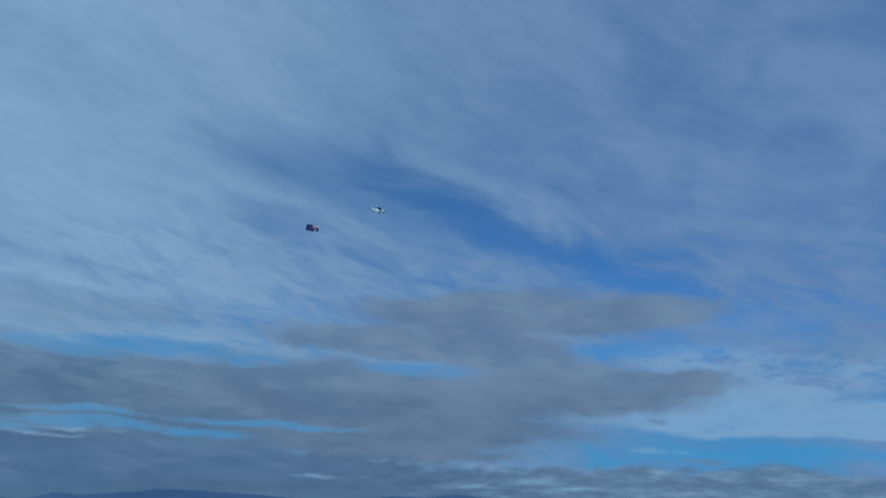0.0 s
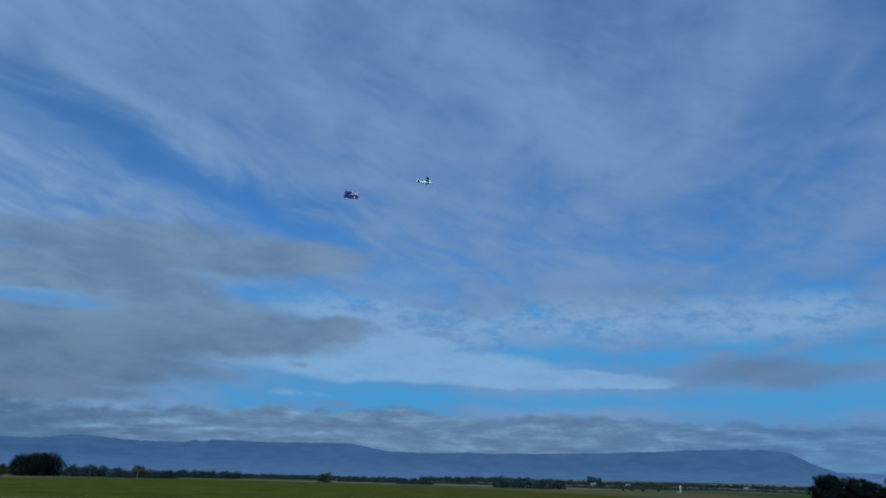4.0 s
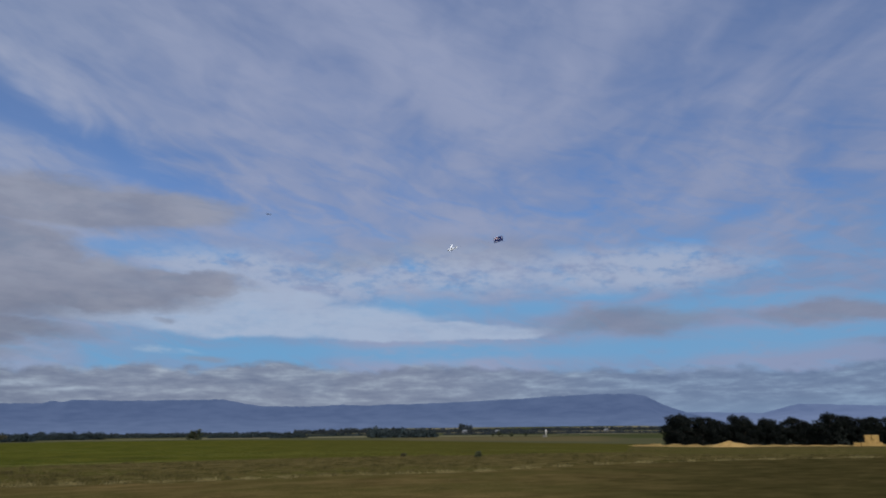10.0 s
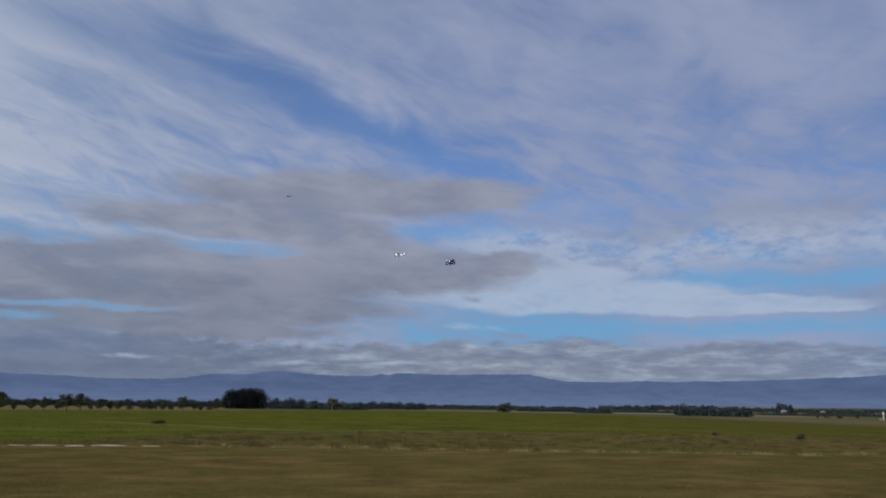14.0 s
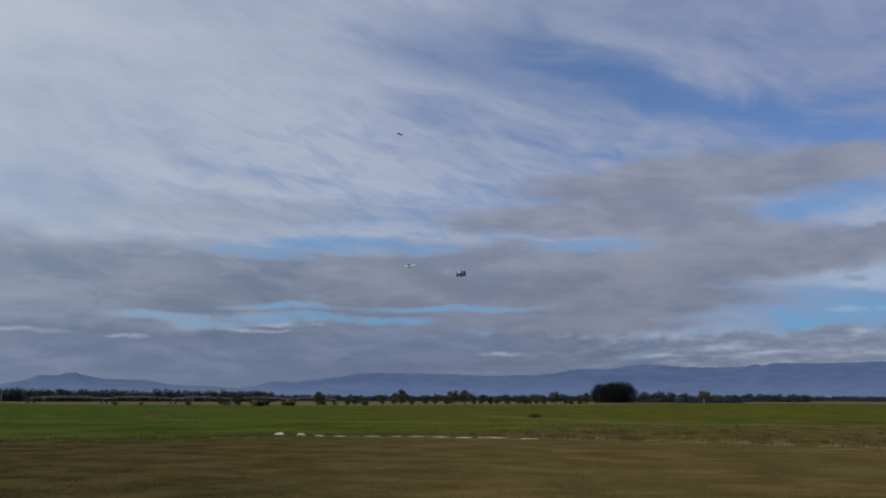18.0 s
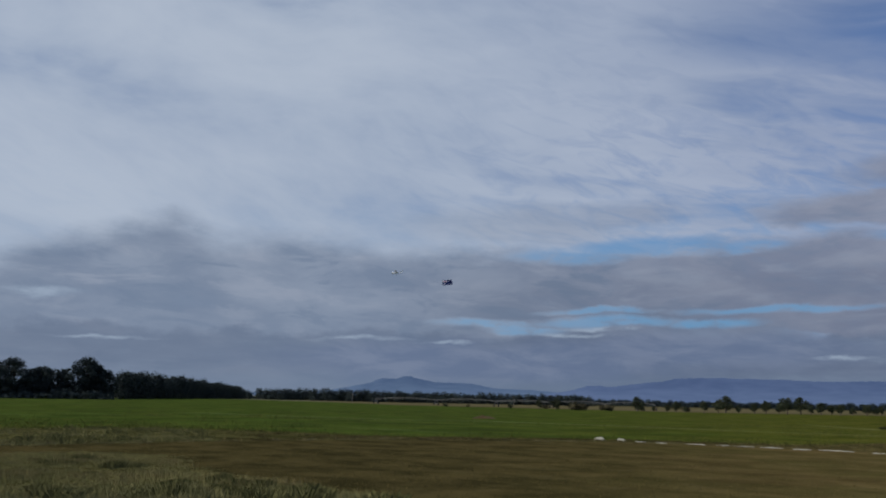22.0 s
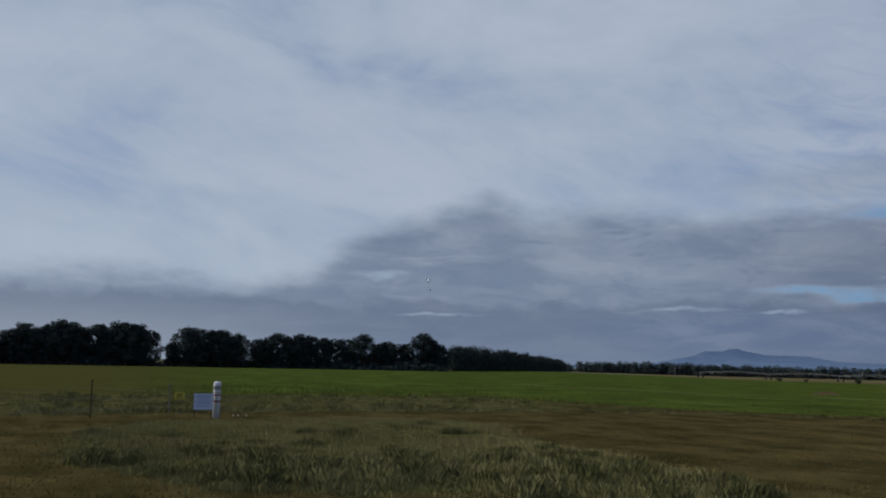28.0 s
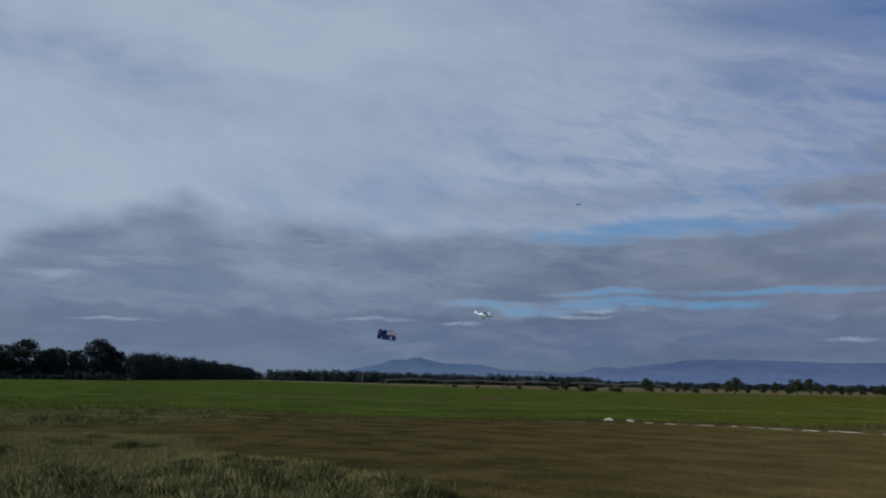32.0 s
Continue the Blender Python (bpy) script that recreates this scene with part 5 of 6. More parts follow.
# ---- far farm buildings and the white tower ----
def farmhouse(az_, dist, wide, deep, tall, seed):
    top = thing("farmhouse", place(az_, dist), "far white farmhouse with a pale iron roof among trees", "house", "far farmhouses", turn=-az_ + seed * 13)
    bm = bmesh.new()
    box(bm, (wide, deep, tall), (0, 0, tall / 2 - .1), .03)
    part("wall", bm, M_WALL, top)
    w, d = wide / 2 + .4, deep / 2 + .4
    v = [(-w, -d, tall), (w, -d, tall), (w, d, tall), (-w, d, tall), (-w * .7, 0, tall + deep * .3), (w * .7, 0, tall + deep * .3)]
    mesh_ob("roof", v, [(0, 1, 5, 4), (2, 3, 4, 5), (1, 2, 5), (3, 0, 4), (3, 2, 1, 0)], M_ROOF, top)
    for i in range(4):
        bm = bmesh.new()
        box(bm, (1.1, .08, 1.3), (-wide / 2 + wide * (i + .5) / 4, -deep / 2 - .03, tall * .55), .02)
        part("window", bm, M_PANE, top)


for row in ((34.9, 1280, 7.5, 5, 2.9, 1), (37.2, 1350, 6, 4.5, 2.4, 2), (44.8, 1380, 7, 5, 2.5, 4)):
    farmhouse(*row)


def white_tower():
    top = thing("water_tower", place(40.63, 470), "slim white tower standing in the far paddock", "tower")
    v, f = lathe(((.34, -.2), (.34, 2.6), (.52, 2.8), (.52, 3.8), (.38, 4.0), (.08, 4.1)), 14)
    mesh_ob("column", v, f, M_WHITE, top, smooth=True)
    v, f = lathe(((.53, 2.9), (.56, 2.95), (.56, 3.1), (.53, 3.15)), 14)
    mesh_ob("band", v, f, M_GALV, top)
    bm = bmesh.new()
    box(bm, (1.1, 1.0, 1.1), (-1.7, 0, .5), .04)
    part("pump_box", bm, M_WALL, top)


white_tower()


# ---- aircraft: radio-controlled models ----
def loft(sections, sides=14):
    """A body through (x, half width, half height, z) sections."""
    verts, faces = [], []
    for x, w, h, z in sections:
        for j in range(sides):
            t = 2 * math.pi * j / sides
            c, s = math.cos(t), math.sin(t)
            verts.append((x, w * math.copysign(abs(c) ** .75, c), z + h * math.copysign(abs(s) ** .75, s)))
    for i in range(len(sections) - 1):
        faces += [(i * sides + j, i * sides + (j + 1) % sides, (i + 1) * sides + (j + 1) % sides, (i + 1) * sides + j) for j in range(sides)]
    faces += [tuple(range(sides - 1, -1, -1)), tuple(range((len(sections) - 1) * sides, len(sections) * sides))]
    return verts, faces


def airfoil(stations, thick=.12, lower=False):
    """A wing through (y, leading x, chord, z) stations; lower: only a skin under it."""
    prof = ((0, 0), (.08, .6), (.3, 1.0), (.6, .75), (1, .06), (1, -.06), (.6, -.25), (.3, -.35), (.08, -.3))
    verts, faces = [], []
    for y, x0, chord, z in stations:
        for c, h in prof:
            verts.append((x0 - c * chord, y, z + h * thick * chord * .62))
    n = len(prof)
    for i in range(len(stations) - 1):
        faces += [(i * n + j, (i + 1) * n + j, (i + 1) * n + (j + 1) % n, i * n + (j + 1) % n) for j in range(n)]
    faces += [tuple(range(n)), tuple(range(len(stations) * n - 1, (len(stations) - 1) * n - 1, -1))]
    return verts, faces


def tow_plane():
    top = thing("model_aeroplane", (0, 0, 30), "white high-wing model aeroplane towing a flag", "model aeroplane")
    v, f = loft(((1.02, .05, .06, .0), (.95, .12, .13, .0), (.78, .145, .165, .0), (.50, .155, .205, .03), (.20, .155, .215, .04), (-.15, .13, .17, .04), (-.55, .075, .095, .05), (-.95, .035, .05, .07), (-1.02, .015, .03, .08)))
    mesh_ob("fuselage", v, f, M_MODEL_WHITE, top, smooth=True)
    v, f = airfoil(((-1.15, .42, .28, .295), (-.55, .46, .38, .265), (0, .46, .38, .245), (.55, .46, .38, .265), (1.15, .42, .28, .295)))
    mesh_ob("wing", v, f, M_MODEL_WHITE, top)
    # dark layer below the white wing: its shade put into the colour
    under = [(y, x0 - .012, c * .95, z - .016) for y, x0, c, z in ((-1.12, .42, .28, .295), (-.55, .46, .38, .265), (0, .46, .38, .245), (.55, .46, .38, .265), (1.12, .42, .28, .295))]
    v, f = airfoil(under, .075)
    mesh_ob("wing_underside_shade", v, f, M_MODEL_DARK, top, "dark skin that paints the shade under the wing")
    v, f = airfoil(((-.46, -.78, .17, .10), (0, -.72, .25, .10), (.46, -.78, .17, .10)), .08)
    mesh_ob("tailplane", v, f, M_MODEL_WHITE, top)
    v, f = airfoil(((.06, -.64, .34, 0), (.36, -.84, .20, 0)), .09)
    v = [(a, c, b + .03) for a, b, c in v]
    mesh_ob("fin", v, [q[::-1] for q in f], M_MODEL_WHITE, top)
    v, f = loft(((.56, .10, .03, .16), (.50, .145, .08, .19), (.25, .150, .085, .20), (.0, .12, .03, .21)), 12)
    mesh_ob("cabin_glass", v, f, M_GLASS, top, "dark cabin windows", True)
    v, f = lathe(((.002, .10), (.035, .06), (.05, 0)), 12)
    mesh_ob("spinner", [(1.02 + c, a, b) for a, b, c in v], f, M_MODEL_DARK, top, smooth=True)
    for s in (-1, 1):
        v, f = loft(((-.012, .012, .01, .03), (.0, .014, .035, .14), (.012, .012, .012, .24)), 8)
        mesh_ob("propeller_blade", [(1.05 + a * .6, b, c * s) for a, b, c in v], f if s > 0 else [q[::-1] for q in f], M_RUBBER, top)
        v, f = tube([(.22, s * .14, -.12), (.30, s * .62, .255)], [.014, .014], 6)
        mesh_ob("wing_strut", v, f, M_MODEL_WHITE, top)
        v, f = tube([(.22, s * .10, -.15), (.20, s * .30, -.36)], [.022, .016], 6)
        mesh_ob("gear_leg", v, f, M_MODEL_DARK, top)
        v, f = tube([(.20, s * (.30 + k), -.38) for k in (-.03, -.018, .018, .03)], [.040, .055, .055, .040], 14)
        mesh_ob("wheel", v, f, M_RUBBER, top)
    v, f = tube([(.84, 0, -.13), (.86, 0, -.34)], [.016, .014], 6)
    mesh_ob("nose_leg", v, f, M_MODEL_DARK, top)
    v, f = tube([(.86, k, -.37) for k in (-.025, -.015, .015, .025)], [.036, .048, .048, .036], 14)
    mesh_ob("nose_wheel", v, f, M_RUBBER, top)
    return top


FLAG_L, FLAG_H, STRIPS = 1.86, 0.98, 6


def towed_flag():
    """A blue ensign in six upright strips that swing on one another, on a spar and a line."""
    top = thing("towed_flag", (0, 0, 30), "large navy flag with a red and white canton and white stars", "flag")
    v, f = tube([(0, 0, -FLAG_H * .55), (0, 0, FLAG_H * .55)], [.016, .016], 8)
    mesh_ob("spar", v, f, M_GALV, top)
    w = FLAG_L / STRIPS
    strips = []

    def star(cx, cz, r, points):
        ring = []
        for i in range(points * 2):
            q = r if i % 2 == 0 else r * .45
            ring.append((cx + q * math.sin(math.pi * i / points), cz + q * math.cos(math.pi * i / points)))
        return ring

    stars = [(.49, -.25, .155, 7), (1.46, .36, .075, 7), (1.22, .06, .07, 7), (1.70, .13, .07, 7), (1.46, -.34, .08, 7), (1.57, -.06, .045, 5)]
    for i in range(STRIPS):
        n = 4
        verts, faces = [], []
        for k in range(n + 1):
            x0 = -w * k / n
            for zz in (-.5, .5):
                for sy in (-.004, .004):
                    verts.append((x0, sy, zz * FLAG_H))
        for k in range(n):
            b = k * 4
            faces += [(b, b + 4, b + 6, b + 2), (b + 1, b + 3, b + 7, b + 5), (b + 2, b + 6, b + 7, b + 3), (b, b + 1, b + 5, b + 4)]
        faces += [(0, 2, 3, 1), (n * 4, n * 4 + 1, n * 4 + 3, n * 4 + 2)]
        s = mesh_ob("cloth_strip", verts, faces, M_FLAG_BLUE, top)
        x_a = i * w
        if i < STRIPS // 2:
            # canton: white crosses on the navy, then the red cross, in the upper half of the first strips
            bm = bmesh.new()
            # the diagonals fall by a third of the canton on each strip
            drop = FLAG_H * .5 / 3
            for sz in (-1, 1):
                box(bm, (math.hypot(w, drop) * .97, .012, .075), (-w / 2, 0, FLAG_H * .25 + sz * drop * (1 - i)), 0, (0, -sz * math.degrees(math.atan2(drop, w)), 0))
            box(bm, (w, .016, .16), (-w / 2, 0, FLAG_H * .25))
            if i == 1:
                box(bm, (.17, .016, FLAG_H * .49), (-w / 2, 0, FLAG_H * .25))
            part("canton_white", bm, M_FLAG_WHITE, s, "white crosses of the canton")
            bm = bmesh.new()
            box(bm, (w, .022, .045), (-w / 2, 0, FLAG_H * .25))
            if i == 1:
                box(bm, (.055, .022, FLAG_H * .5), (-w / 2, 0, FLAG_H * .25))
            part("canton_cross", bm, M_FLAG_RED, s, "red cross of the canton")
        for cx, cz, r, pts in stars:
            if x_a <= cx < x_a + w:
                ring = star(-(cx - x_a), cz, r, pts)
                v = [(a, -.010, b) for a, b in ring] + [(a, .010, b) for a, b in ring]
                m = len(ring)
                fcs = [tuple(range(m)), tuple(range(2 * m - 1, m - 1, -1))] + [(j, m + j, m + (j + 1) % m, (j + 1) % m) for j in range(m)]
                mesh_ob("star", v, fcs, M_FLAG_WHITE, s, "white star")
        strips.append(s)
    v, f = tube([(0, 0, 0), (1, 0, 0)], [.0015, .0015], 5)
    line = mesh_ob("tow_line", v, f, M_WIRE, top)
    for sz in (-1, 1):
        v, f = tube([(0, 0, sz * FLAG_H * .5), (.75, 0, 0)], [.0015, .0015], 5)
        mesh_ob("bridle", v, f, M_WIRE, top)
    line.scale = (8.0, 1, 1)
    return top, strips, line


def fighter():
    top = thing("model_fighter", (0, 0, 30), "dark low-wing model fighter aeroplane flying past", "model aeroplane")
    v, f = loft(((.52, .02, .02, 0), (.46, .055, .06, 0), (.30, .065, .075, 0), (.05, .06, .075, .01), (-.25, .04, .05, .02), (-.52, .012, .02, .035)))
    mesh_ob("fuselage", v, f, M_CAMO, top, smooth=True)
    st = []
    for i in range(-6, 7):
        y0 = i / 6
        c = .30 * math.sqrt(max(.03, 1 - y0 * y0))
        st.append((y0 * .64, .10 + c * .42, c, -.03 + abs(y0) * .05))
    v, f = airfoil(st, .11)
    mesh_ob("wing", v, f, M_CAMO, top)
    v, f = airfoil(((-.20, -.42, .07, .03), (-.1, -.39, .12, .03), (.1, -.39, .12, .03), (.20, -.42, .07, .03)), .09)
    mesh_ob("tailplane", v, f, M_CAMO, top)
    v, f = airfoil(((.02, -.37, .16, 0), (.10, -.40, .13, 0), (.17, -.46, .06, 0)), .09)
    mesh_ob("fin", [(a, c, b) for a, b, c in v], [q[::-1] for q in f], M_CAMO, top)
    v, f = loft(((.16, .02, .01, .07), (.10, .038, .035, .08), (-.02, .035, .03, .08), (-.10, .015, .008, .075)), 10)
    mesh_ob("canopy", v, f, M_GLASS, top, "dark bubble canopy", True)
    v, f = lathe(((.003, .07), (.02, .04), (.03, 0)), 10)
    mesh_ob("spinner", [(.52 + c, a, b) for a, b, c in v], f, M_RUBBER, top, smooth=True)
    return top


tug = tow_plane()
flag, flag_strips, flag_line = towed_flag()
hunter = fighter()


# ---- what moves ----
TUG_ROWS = [
    (0.0, -12.46, 103.09, 43.66, 1.4, 5.3, -12.9),
    (0.5, -6.07, 101.80, 43.24, 1.7, 5.7, -13.4),
    (1.0, 0.32, 100.19, 42.45, 2.0, 6.7, -14.4),
    (1.5, 6.57, 98.41, 41.52, 2.2, 7.2, -15.4),
    (2.0, 12.94, 96.66, 40.61, 2.1, 6.8, -16.2),
    (2.5, 18.88, 94.93, 39.84, 1.8, 5.6, -17.1),
    (3.0, 25.01, 92.95, 39.25, 0.8, 3.8, -17.8),
    (3.5, 31.25, 90.83, 38.91, -1.1, 1.7, -18.0),
    (4.0, 36.97, 88.88, 38.86, -3.7, 0.2, -17.3),
    (4.5, 42.66, 87.07, 39.31, -7.0, 0.2, -15.5),
    (5.0, 48.70, 85.46, 39.29, -11.5, 1.7, -12.6),
    (5.5, 55.03, 84.10, 38.87, -17.8, 3.6, -16.4),
    (6.0, 61.36, 83.27, 38.26, -22.9, 4.7, -17.9),
    (6.5, 67.37, 83.29, 37.67, -25.3, 4.5, -15.6),
    (7.0, 73.01, 84.18, 37.16, -30.8, 2.6, 1.5),
    (7.5, 77.99, 87.03, 36.73, -35.7, -0.3, 20.7),
    (8.0, 83.08, 92.50, 37.22, -41.7, -1.8, 43.7),
    (8.5, 86.79, 99.57, 38.06, -46.6, -0.6, 66.3),
    (9.0, 88.10, 107.33, 38.10, -50.5, 2.6, 89.4),
    (9.5, 87.00, 115.60, 37.31, -49.6, 6.0, 105.9),
    (10.0, 83.64, 122.87, 35.95, -46.8, 7.7, 121.0),
    (10.5, 78.01, 129.33, 34.69, -42.1, 7.5, 133.3),
    (11.0, 71.55, 134.91, 33.58, -36.1, 6.3, 143.2),
    (11.5, 64.00, 139.64, 32.85, -27.1, 5.0, 151.2),
    (12.0, 56.08, 143.06, 32.08, -19.0, 3.8, 157.5),
    (12.5, 47.70, 145.69, 31.70, -12.6, 2.8, 161.9),
    (13.0, 39.52, 147.96, 31.42, -8.5, 2.1, 164.8),
    (13.5, 31.26, 150.15, 31.06, -6.7, 1.5, 167.1),
    (14.0, 22.92, 151.94, 30.89, -6.1, 1.1, 169.7),
    (14.5, 14.49, 153.32, 30.87, -6.7, 1.1, 172.9),
    (15.0, 6.00, 154.18, 30.81, -7.2, 1.7, 176.5),
    (15.5, -2.52, 154.42, 30.51, -7.5, 2.9, 180.6),
    (16.0, -11.09, 154.05, 29.92, -7.4, 4.2, 185.1),
    (16.5, -18.87, 152.99, 29.21, -6.8, 5.0, 189.7),
    (17.0, -26.99, 151.23, 28.32, -6.0, 5.3, 193.9),
    (17.5, -35.21, 148.82, 27.56, -5.0, 5.1, 197.6),
    (18.0, -43.07, 145.98, 26.82, -4.1, 4.7, 200.6),
    (18.5, -50.57, 142.88, 26.17, -3.6, 4.2, 203.2),
    (19.0, -58.11, 139.50, 25.59, -3.2, 3.3, 205.7),
    (19.5, -65.41, 135.86, 25.06, -2.9, 2.0, 208.5),
    (20.0, -72.01, 131.98, 24.92, -2.4, 0.6, 211.2),
    (20.5, -78.37, 127.79, 25.16, -1.8, -0.2, 213.6),
    (21.0, -84.44, 123.49, 25.29, -1.0, -0.2, 215.2),
    (21.5, -90.38, 119.11, 25.26, -0.4, 0.3, 216.0),
    (22.0, -96.15, 114.76, 25.17, 0.1, 0.7, 216.1),
    (22.5, -101.25, 111.07, 24.87, 0.3, 0.6, 215.5),
    (23.0, -106.70, 107.15, 25.02, 0.3, 0.4, 214.7),
    (23.5, -111.85, 103.76, 24.92, 0.2, 0.3, 214.1),
    (24.0, -117.23, 100.20, 24.96, 0.3, 0.4, 213.8),
    (24.5, -122.86, 96.37, 24.85, 0.6, 0.9, 213.5),
    (25.0, -128.19, 92.91, 24.82, 0.8, 1.8, 211.3),
    (25.5, -132.97, 89.38, 24.64, 0.3, 3.1, 205.9),
    (26.0, -138.93, 86.17, 24.01, -8.1, 5.5, 200.2),
    (26.5, -146.19, 85.93, 23.74, -16.8, 13.2, 204.9),
    (27.0, -151.01, 85.86, 22.89, -18.6, 32.3, 284.2),
    (27.5, -148.18, 83.12, 21.06, -33.2, 16.0, 330.0),
    (28.0, -137.39, 78.25, 18.46, -27.6, 10.5, 337.9),
    (28.5, -123.44, 72.81, 15.75, -16.2, 7.6, 342.2),
    (29.0, -110.17, 69.18, 15.06, -11.6, 5.9, 346.2),
    (29.5, -97.71, 66.81, 13.97, -10.4, 5.4, 350.4),
    (30.0, -85.55, 65.36, 13.04, -9.4, 6.0, 354.4),
    (30.5, -74.35, 64.64, 11.46, -4.7, 6.6, 358.5),
    (31.0, -64.18, 64.84, 10.02, -0.7, 6.5, 362.8),
    (31.5, -54.92, 65.82, 9.07, 1.8, 5.9, 366.4),
    (32.0, -46.05, 67.52, 8.35, 3.5, 5.5, 367.8),
]
FLAG_ROWS = [
    (0.0, -21.74, 104.13, 41.05, -6.4),
    (0.5, -15.40, 103.27, 41.07, -8.9),
    (1.0, -9.07, 102.30, 40.75, -12.7),
    (1.5, -2.60, 101.35, 40.07, -17.8),
    (2.0, 3.91, 100.13, 39.62, -21.0),
    (2.5, 10.03, 98.78, 38.85, -23.5),
    (3.0, 16.37, 97.08, 37.98, -25.5),
    (3.5, 22.60, 95.15, 37.39, -26.6),
    (4.0, 28.62, 93.79, 37.20, -30.4),
    (4.5, 34.88, 93.41, 37.72, -39.2),
    (5.0, 40.68, 91.94, 37.77, -38.9),
    (5.5, 46.09, 89.54, 37.38, -31.3),
    (6.0, 51.54, 87.14, 36.84, -21.5),
    (6.5, 57.44, 85.68, 36.41, -13.6),
    (7.0, 63.87, 85.33, 36.14, -7.2),
    (7.5, 70.09, 85.75, 35.59, 9.3),
    (8.0, 75.71, 88.10, 35.60, 30.9),
    (8.5, 80.96, 92.30, 36.11, 51.3),
    (9.0, 85.13, 98.30, 36.43, 71.8),
    (9.5, 87.61, 105.51, 36.71, 93.5),
    (10.0, 87.71, 113.55, 36.38, 113.6),
    (10.5, 84.84, 121.58, 35.67, 131.4),
    (11.0, 79.72, 128.55, 34.20, 142.1),
    (11.5, 72.81, 134.23, 32.71, 148.4),
    (12.0, 65.34, 138.55, 31.57, 154.0),
    (12.5, 57.19, 142.22, 30.60, 159.9),
    (13.0, 48.95, 145.38, 29.81, 164.7),
    (13.5, 41.01, 148.01, 29.71, 167.6),
    (14.0, 32.85, 150.16, 29.59, 169.8),
    (14.5, 24.48, 151.83, 29.46, 171.5),
    (15.0, 15.98, 153.05, 29.20, 173.5),
    (15.5, 7.45, 153.82, 28.71, 176.5),
    (16.0, -1.11, 154.15, 27.96, 180.6),
    (16.5, -9.09, 153.69, 27.30, 184.1),
    (17.0, -17.32, 152.48, 26.72, 187.3),
    (17.5, -25.34, 150.70, 26.12, 190.8),
    (18.0, -33.39, 148.48, 25.26, 194.5),
    (18.5, -41.09, 145.90, 24.78, 197.7),
    (19.0, -48.82, 142.98, 24.26, 200.5),
    (19.5, -56.32, 139.78, 23.74, 203.3),
    (20.0, -63.20, 136.44, 23.46, 206.8),
    (20.5, -70.05, 132.78, 23.42, 210.9),
    (21.0, -76.61, 128.95, 23.52, 214.9),
    (21.5, -82.80, 124.89, 23.67, 217.3),
    (22.0, -88.44, 120.63, 23.46, 217.3),
    (22.5, -93.49, 116.42, 23.10, 214.6),
    (23.0, -98.70, 112.12, 23.02, 211.9),
    (23.5, -103.73, 108.32, 23.04, 209.3),
    (24.0, -108.80, 104.74, 22.80, 208.3),
    (24.5, -114.28, 100.64, 22.71, 206.4),
    (25.0, -119.73, 97.19, 22.62, 206.8),
    (25.5, -125.73, 94.22, 22.70, 213.8),
    (26.0, -130.93, 90.11, 21.97, 206.2),
    (26.5, -131.11, 84.05, 20.56, 172.9),
    (27.0, -135.54, 82.21, 19.53, 166.7),
    (27.5, -136.87, 79.75, 18.15, 163.4),
    (28.0, -133.82, 76.64, 16.38, 155.7),
    (28.5, -127.66, 73.09, 14.44, -3.7),
    (29.0, -116.53, 68.99, 13.30, 1.7),
    (29.5, -105.44, 65.84, 12.41, 7.2),
    (30.0, -94.70, 63.99, 12.13, 8.5),
    (30.5, -84.11, 63.05, 11.02, 9.2),
    (31.0, -73.87, 62.31, 9.14, 14.6),
    (31.5, -63.76, 61.74, 7.38, 24.8),
    (32.0, -53.55, 61.11, 6.00, 40.5),
]
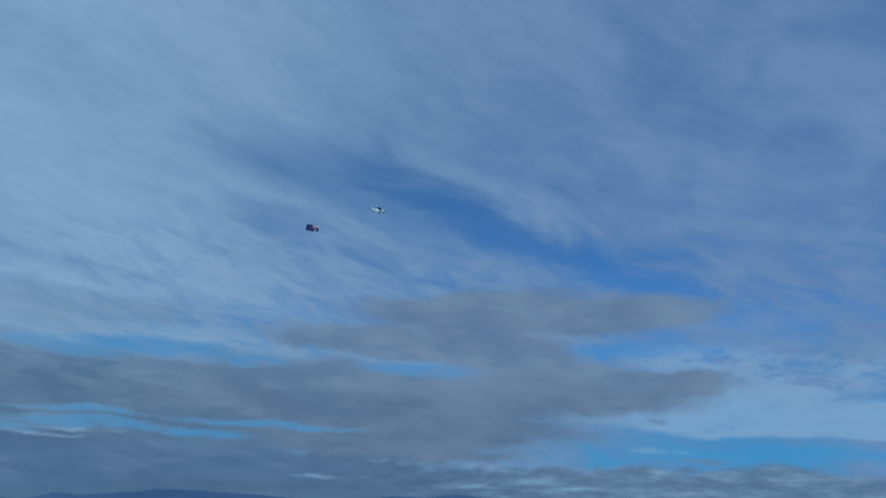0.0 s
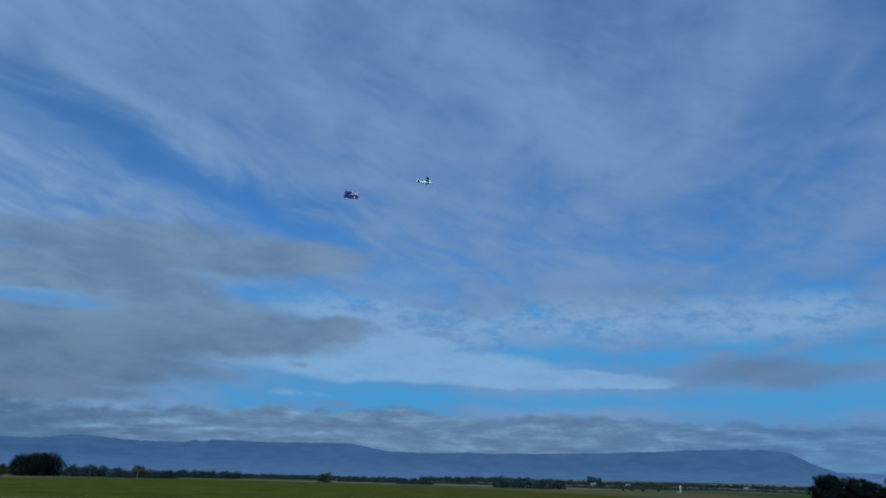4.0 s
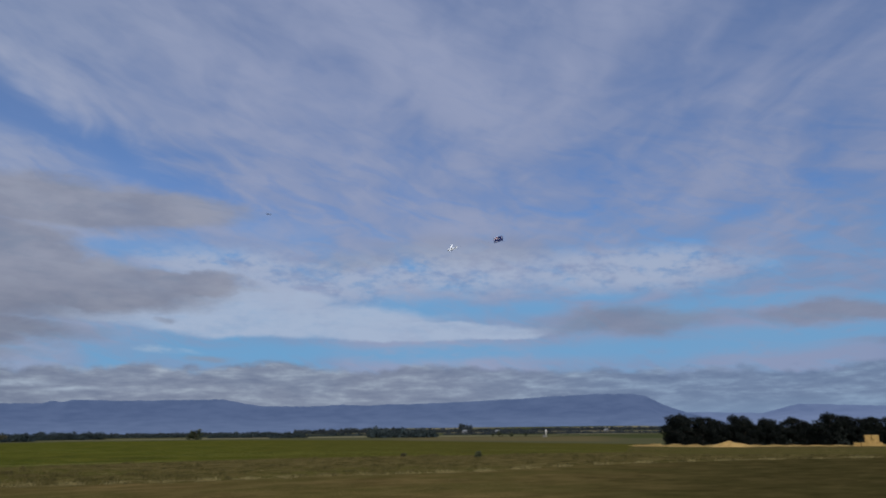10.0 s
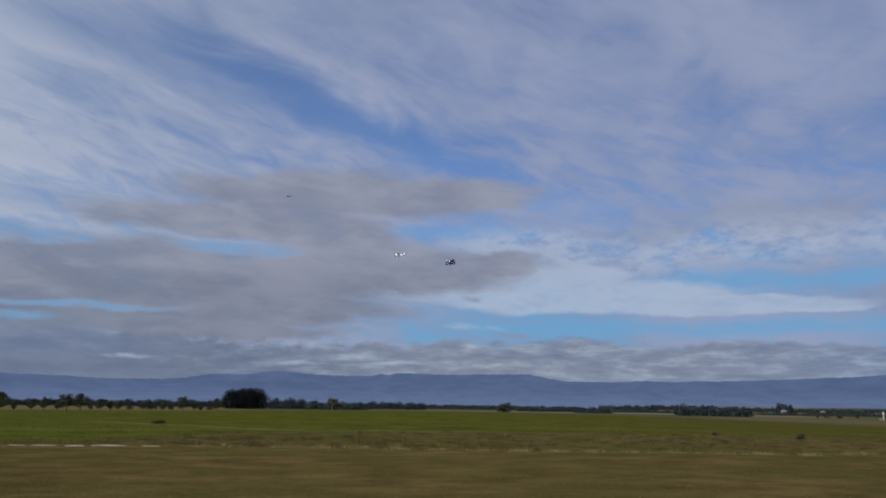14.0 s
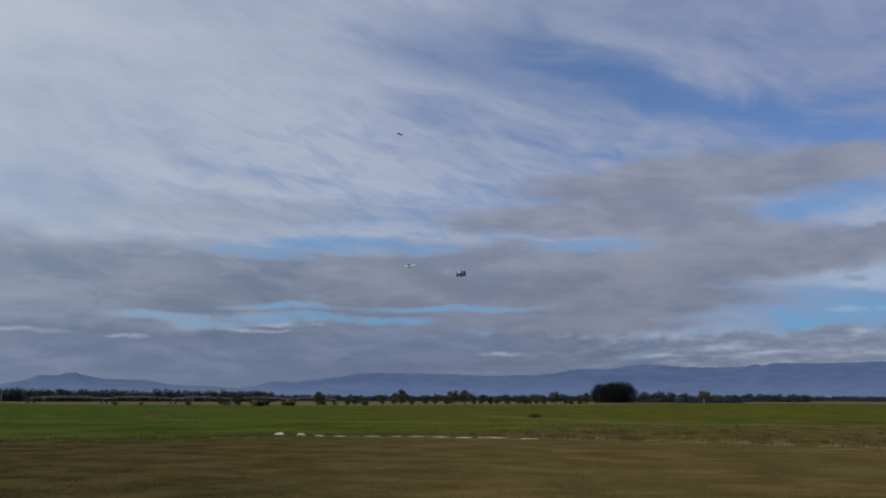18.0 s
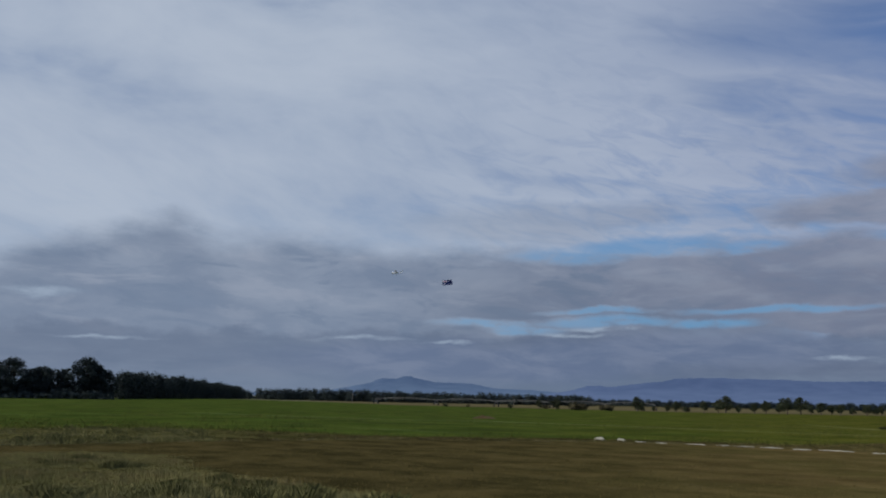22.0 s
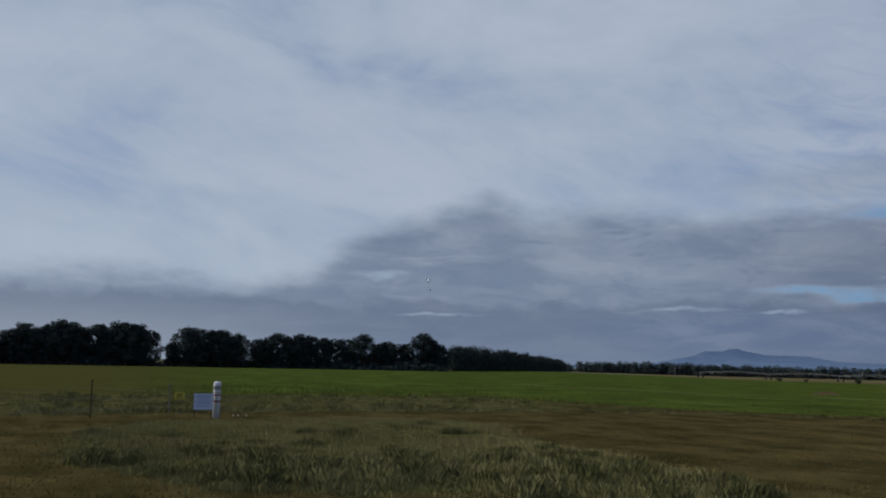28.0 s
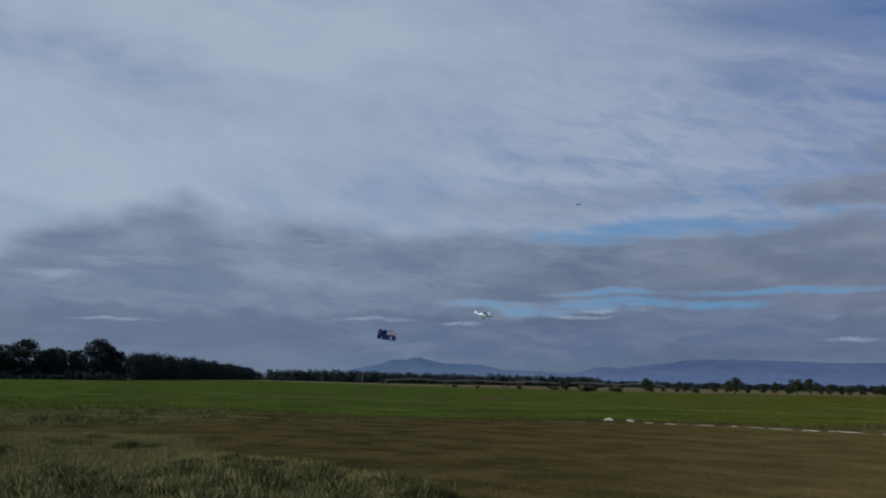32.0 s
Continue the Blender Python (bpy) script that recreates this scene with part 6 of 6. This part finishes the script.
FIGHTER_ROWS = [
    (0.0, 162.60, -19.96, 47.13, -8.2, 2.7, 93.9),
    (0.5, 162.05, -8.49, 46.61, -13.3, 2.7, 95.7),
    (1.0, 160.56, 2.80, 46.05, -19.0, 2.9, 99.7),
    (1.5, 158.19, 13.84, 45.46, -19.3, 3.0, 104.2),
    (2.0, 155.02, 24.55, 44.86, -18.2, 3.1, 108.5),
    (2.5, 151.12, 34.89, 44.25, -17.2, 3.2, 112.6),
    (3.0, 146.58, 44.81, 43.63, -16.0, 3.3, 116.4),
    (3.5, 141.48, 54.24, 43.01, -14.8, 3.2, 120.0),
    (4.0, 135.92, 63.19, 42.42, -13.7, 3.1, 123.4),
    (4.5, 129.90, 71.79, 41.87, -12.9, 2.6, 126.5),
    (5.0, 123.40, 80.14, 41.40, -12.2, 1.7, 129.4),
    (5.5, 116.28, 88.35, 41.22, -10.7, 1.2, 132.1),
    (6.0, 108.72, 96.26, 41.14, -9.0, 2.3, 134.4),
    (6.5, 101.20, 103.66, 40.58, -9.5, 4.4, 136.3),
    (7.0, 93.87, 110.53, 39.33, -11.5, 5.0, 138.8),
    (7.5, 85.93, 117.14, 38.38, -10.7, 2.2, 142.0),
    (8.0, 78.55, 122.39, 38.46, -5.5, -2.6, 144.4),
    (8.5, 71.88, 126.88, 39.40, -0.5, -6.4, 145.1),
    (9.0, 65.52, 131.41, 40.50, -0.1, -7.8, 144.7),
    (9.5, 59.13, 136.02, 41.56, -3.1, -8.2, 145.1),
    (10.0, 52.81, 140.37, 42.75, -6.3, -8.0, 146.6),
    (10.5, 46.53, 144.37, 43.82, -9.3, -6.5, 149.2),
    (11.0, 40.27, 147.91, 44.50, -13.1, -3.5, 152.9),
    (11.5, 34.07, 150.84, 44.65, -17.9, -0.2, 158.5),
    (12.0, 27.85, 152.93, 44.47, -22.1, 2.9, 166.5),
    (12.5, 21.54, 153.95, 44.08, -24.5, 6.4, 176.0),
    (13.0, 14.74, 153.88, 42.97, -25.0, 8.4, 185.7),
    (13.5, 7.63, 152.58, 41.76, -24.1, 7.6, 194.8),
    (14.0, 0.82, 150.18, 40.95, -22.2, 5.2, 203.2),
    (14.5, -5.59, 146.83, 40.49, -19.4, 3.1, 210.7),
    (15.0, -11.61, 142.71, 40.24, -17.8, 2.1, 216.9),
    (15.5, -17.26, 138.00, 40.01, -19.9, 1.4, 223.0),
    (16.0, -22.50, 132.82, 39.81, -22.6, 0.3, 230.8),
    (16.5, -26.55, 126.71, 39.97, -21.2, -0.6, 239.0),
    (17.0, -30.09, 119.80, 40.04, -16.2, -1.2, 245.6),
    (17.5, -32.55, 113.29, 40.20, -10.7, -3.5, 250.6),
    (18.0, -33.77, 108.40, 40.54, -11.8, -10.3, 254.6),
    (18.5, -34.84, 105.01, 41.82, -26.2, -20.9, 263.8),
    (19.0, -34.84, 102.58, 43.16, -50.0, -26.1, 296.5),
    (19.5, -33.07, 100.50, 44.32, -65.0, -12.0, 348.3),
    (20.0, -28.82, 100.37, 44.87, -78.0, -0.2, 372.7),
    (20.5, -20.00, 103.85, 44.25, -81.0, 2.7, 377.5),
    (21.0, -7.57, 107.96, 43.46, -84.0, 2.1, 375.2),
    (21.5, 5.32, 110.82, 43.18, -60.0, 0.7, 371.2),
    (22.0, 17.87, 112.81, 43.27, -30.0, -0.2, 367.7),
    (22.5, 29.18, 114.03, 43.37, 14.1, -0.2, 364.4),
    (23.0, 39.40, 114.43, 43.37, 9.7, 0.2, 361.3),
    (23.5, 48.80, 114.27, 43.28, 1.2, 0.6, 359.5),
    (24.0, 57.28, 114.06, 43.17, -10.6, 1.0, 360.6),
    (24.5, 64.28, 114.20, 43.02, -24.8, 2.0, 366.5),
    (25.0, 69.22, 115.20, 42.79, -37.6, 4.5, 382.6),
    (25.5, 71.89, 117.31, 42.39, -41.1, 9.0, 419.1),
    (26.0, 72.36, 120.43, 41.82, -42.0, 9.3, 462.8),
    (26.5, 70.40, 124.44, 41.16, -37.6, 6.6, 488.2),
    (27.0, 65.78, 129.10, 40.52, -33.5, 4.5, 502.5),
    (27.5, 58.27, 134.01, 39.95, -32.7, 3.2, 512.3),
    (28.0, 47.79, 138.79, 39.40, -34.8, 2.5, 520.2),
    (28.5, 34.31, 142.92, 38.86, -39.0, 2.0, 527.6),
    (29.0, 17.90, 145.78, 38.32, -42.8, 1.6, 534.9),
    (29.5, -2.52, 146.56, 37.83, -43.6, 1.4, 541.9),
    (30.0, -22.88, 144.43, 37.35, -39.1, 1.5, 548.6),
    (30.5, -39.88, 140.41, 36.91, -28.6, 2.2, 554.3),
    (31.0, -52.84, 136.05, 36.31, -17.3, 4.0, 558.7),
    (31.5, -60.12, 133.27, 35.22, -8.7, 5.7, 562.1),
    (32.0, -67.22, 130.02, 34.50, -4.9, 6.0, 563.7),
]


def motions():
    walk(tug, [(t, pose(x, y, z, bank, nose, head)) for t, x, y, z, bank, nose, head in TUG_ROWS])
    walk(hunter, [(t, pose(x, y, z, bank, nose, head)) for t, x, y, z, bank, nose, head in FIGHTER_ROWS])
    # the flag's place is its middle; its spar leads by half a flag
    spar = []
    for t, x, y, z, head in FLAG_ROWS:
        m = pose(x, y, z, 4 * math.sin(1.7 * t), 2, head) @ pose(FLAG_L / 2, 0, 0)
        spar.append((t, m))
    walk(flag, spar)
    steps = [i * .25 for i in range(129)]
    w = FLAG_L / STRIPS
    chains = [[] for _ in flag_strips]
    for t in steps:
        m = Matrix.Identity(4)
        turned = 0.0
        for i, rows in enumerate(chains):
            bend = 9 * math.sin(5.1 * t - 1.15 * i) * (.35 + .16 * i) + 4 * math.sin(3.3 * t + 2.1 * i)
            m = m @ pose(0, 0, 0, 0, 1.2, bend - turned)
            turned = bend
            rows.append((t, m.copy()))
            m = m @ pose(-w, 0, 0)
    for s, rows in zip(flag_strips, chains):
        walk(s, rows)
    # the line runs from the bridle to the tug's tail
    rows = []
    for (t, m), tug_row in zip(spar, TUG_ROWS):
        _, x, y, z, bank, nose, head = tug_row
        tail = pose(x, y, z, bank, nose, head) @ Vector((-1.0, 0, .03))
        d = m.inverted() @ tail - Vector((.75, 0, 0))
        turn = Vector((1, 0, 0)).rotation_difference(d).to_matrix().to_4x4()
        rows.append((t, Matrix.Translation((.75, 0, 0)) @ turn))
    walk(flag_line, rows)


motions()
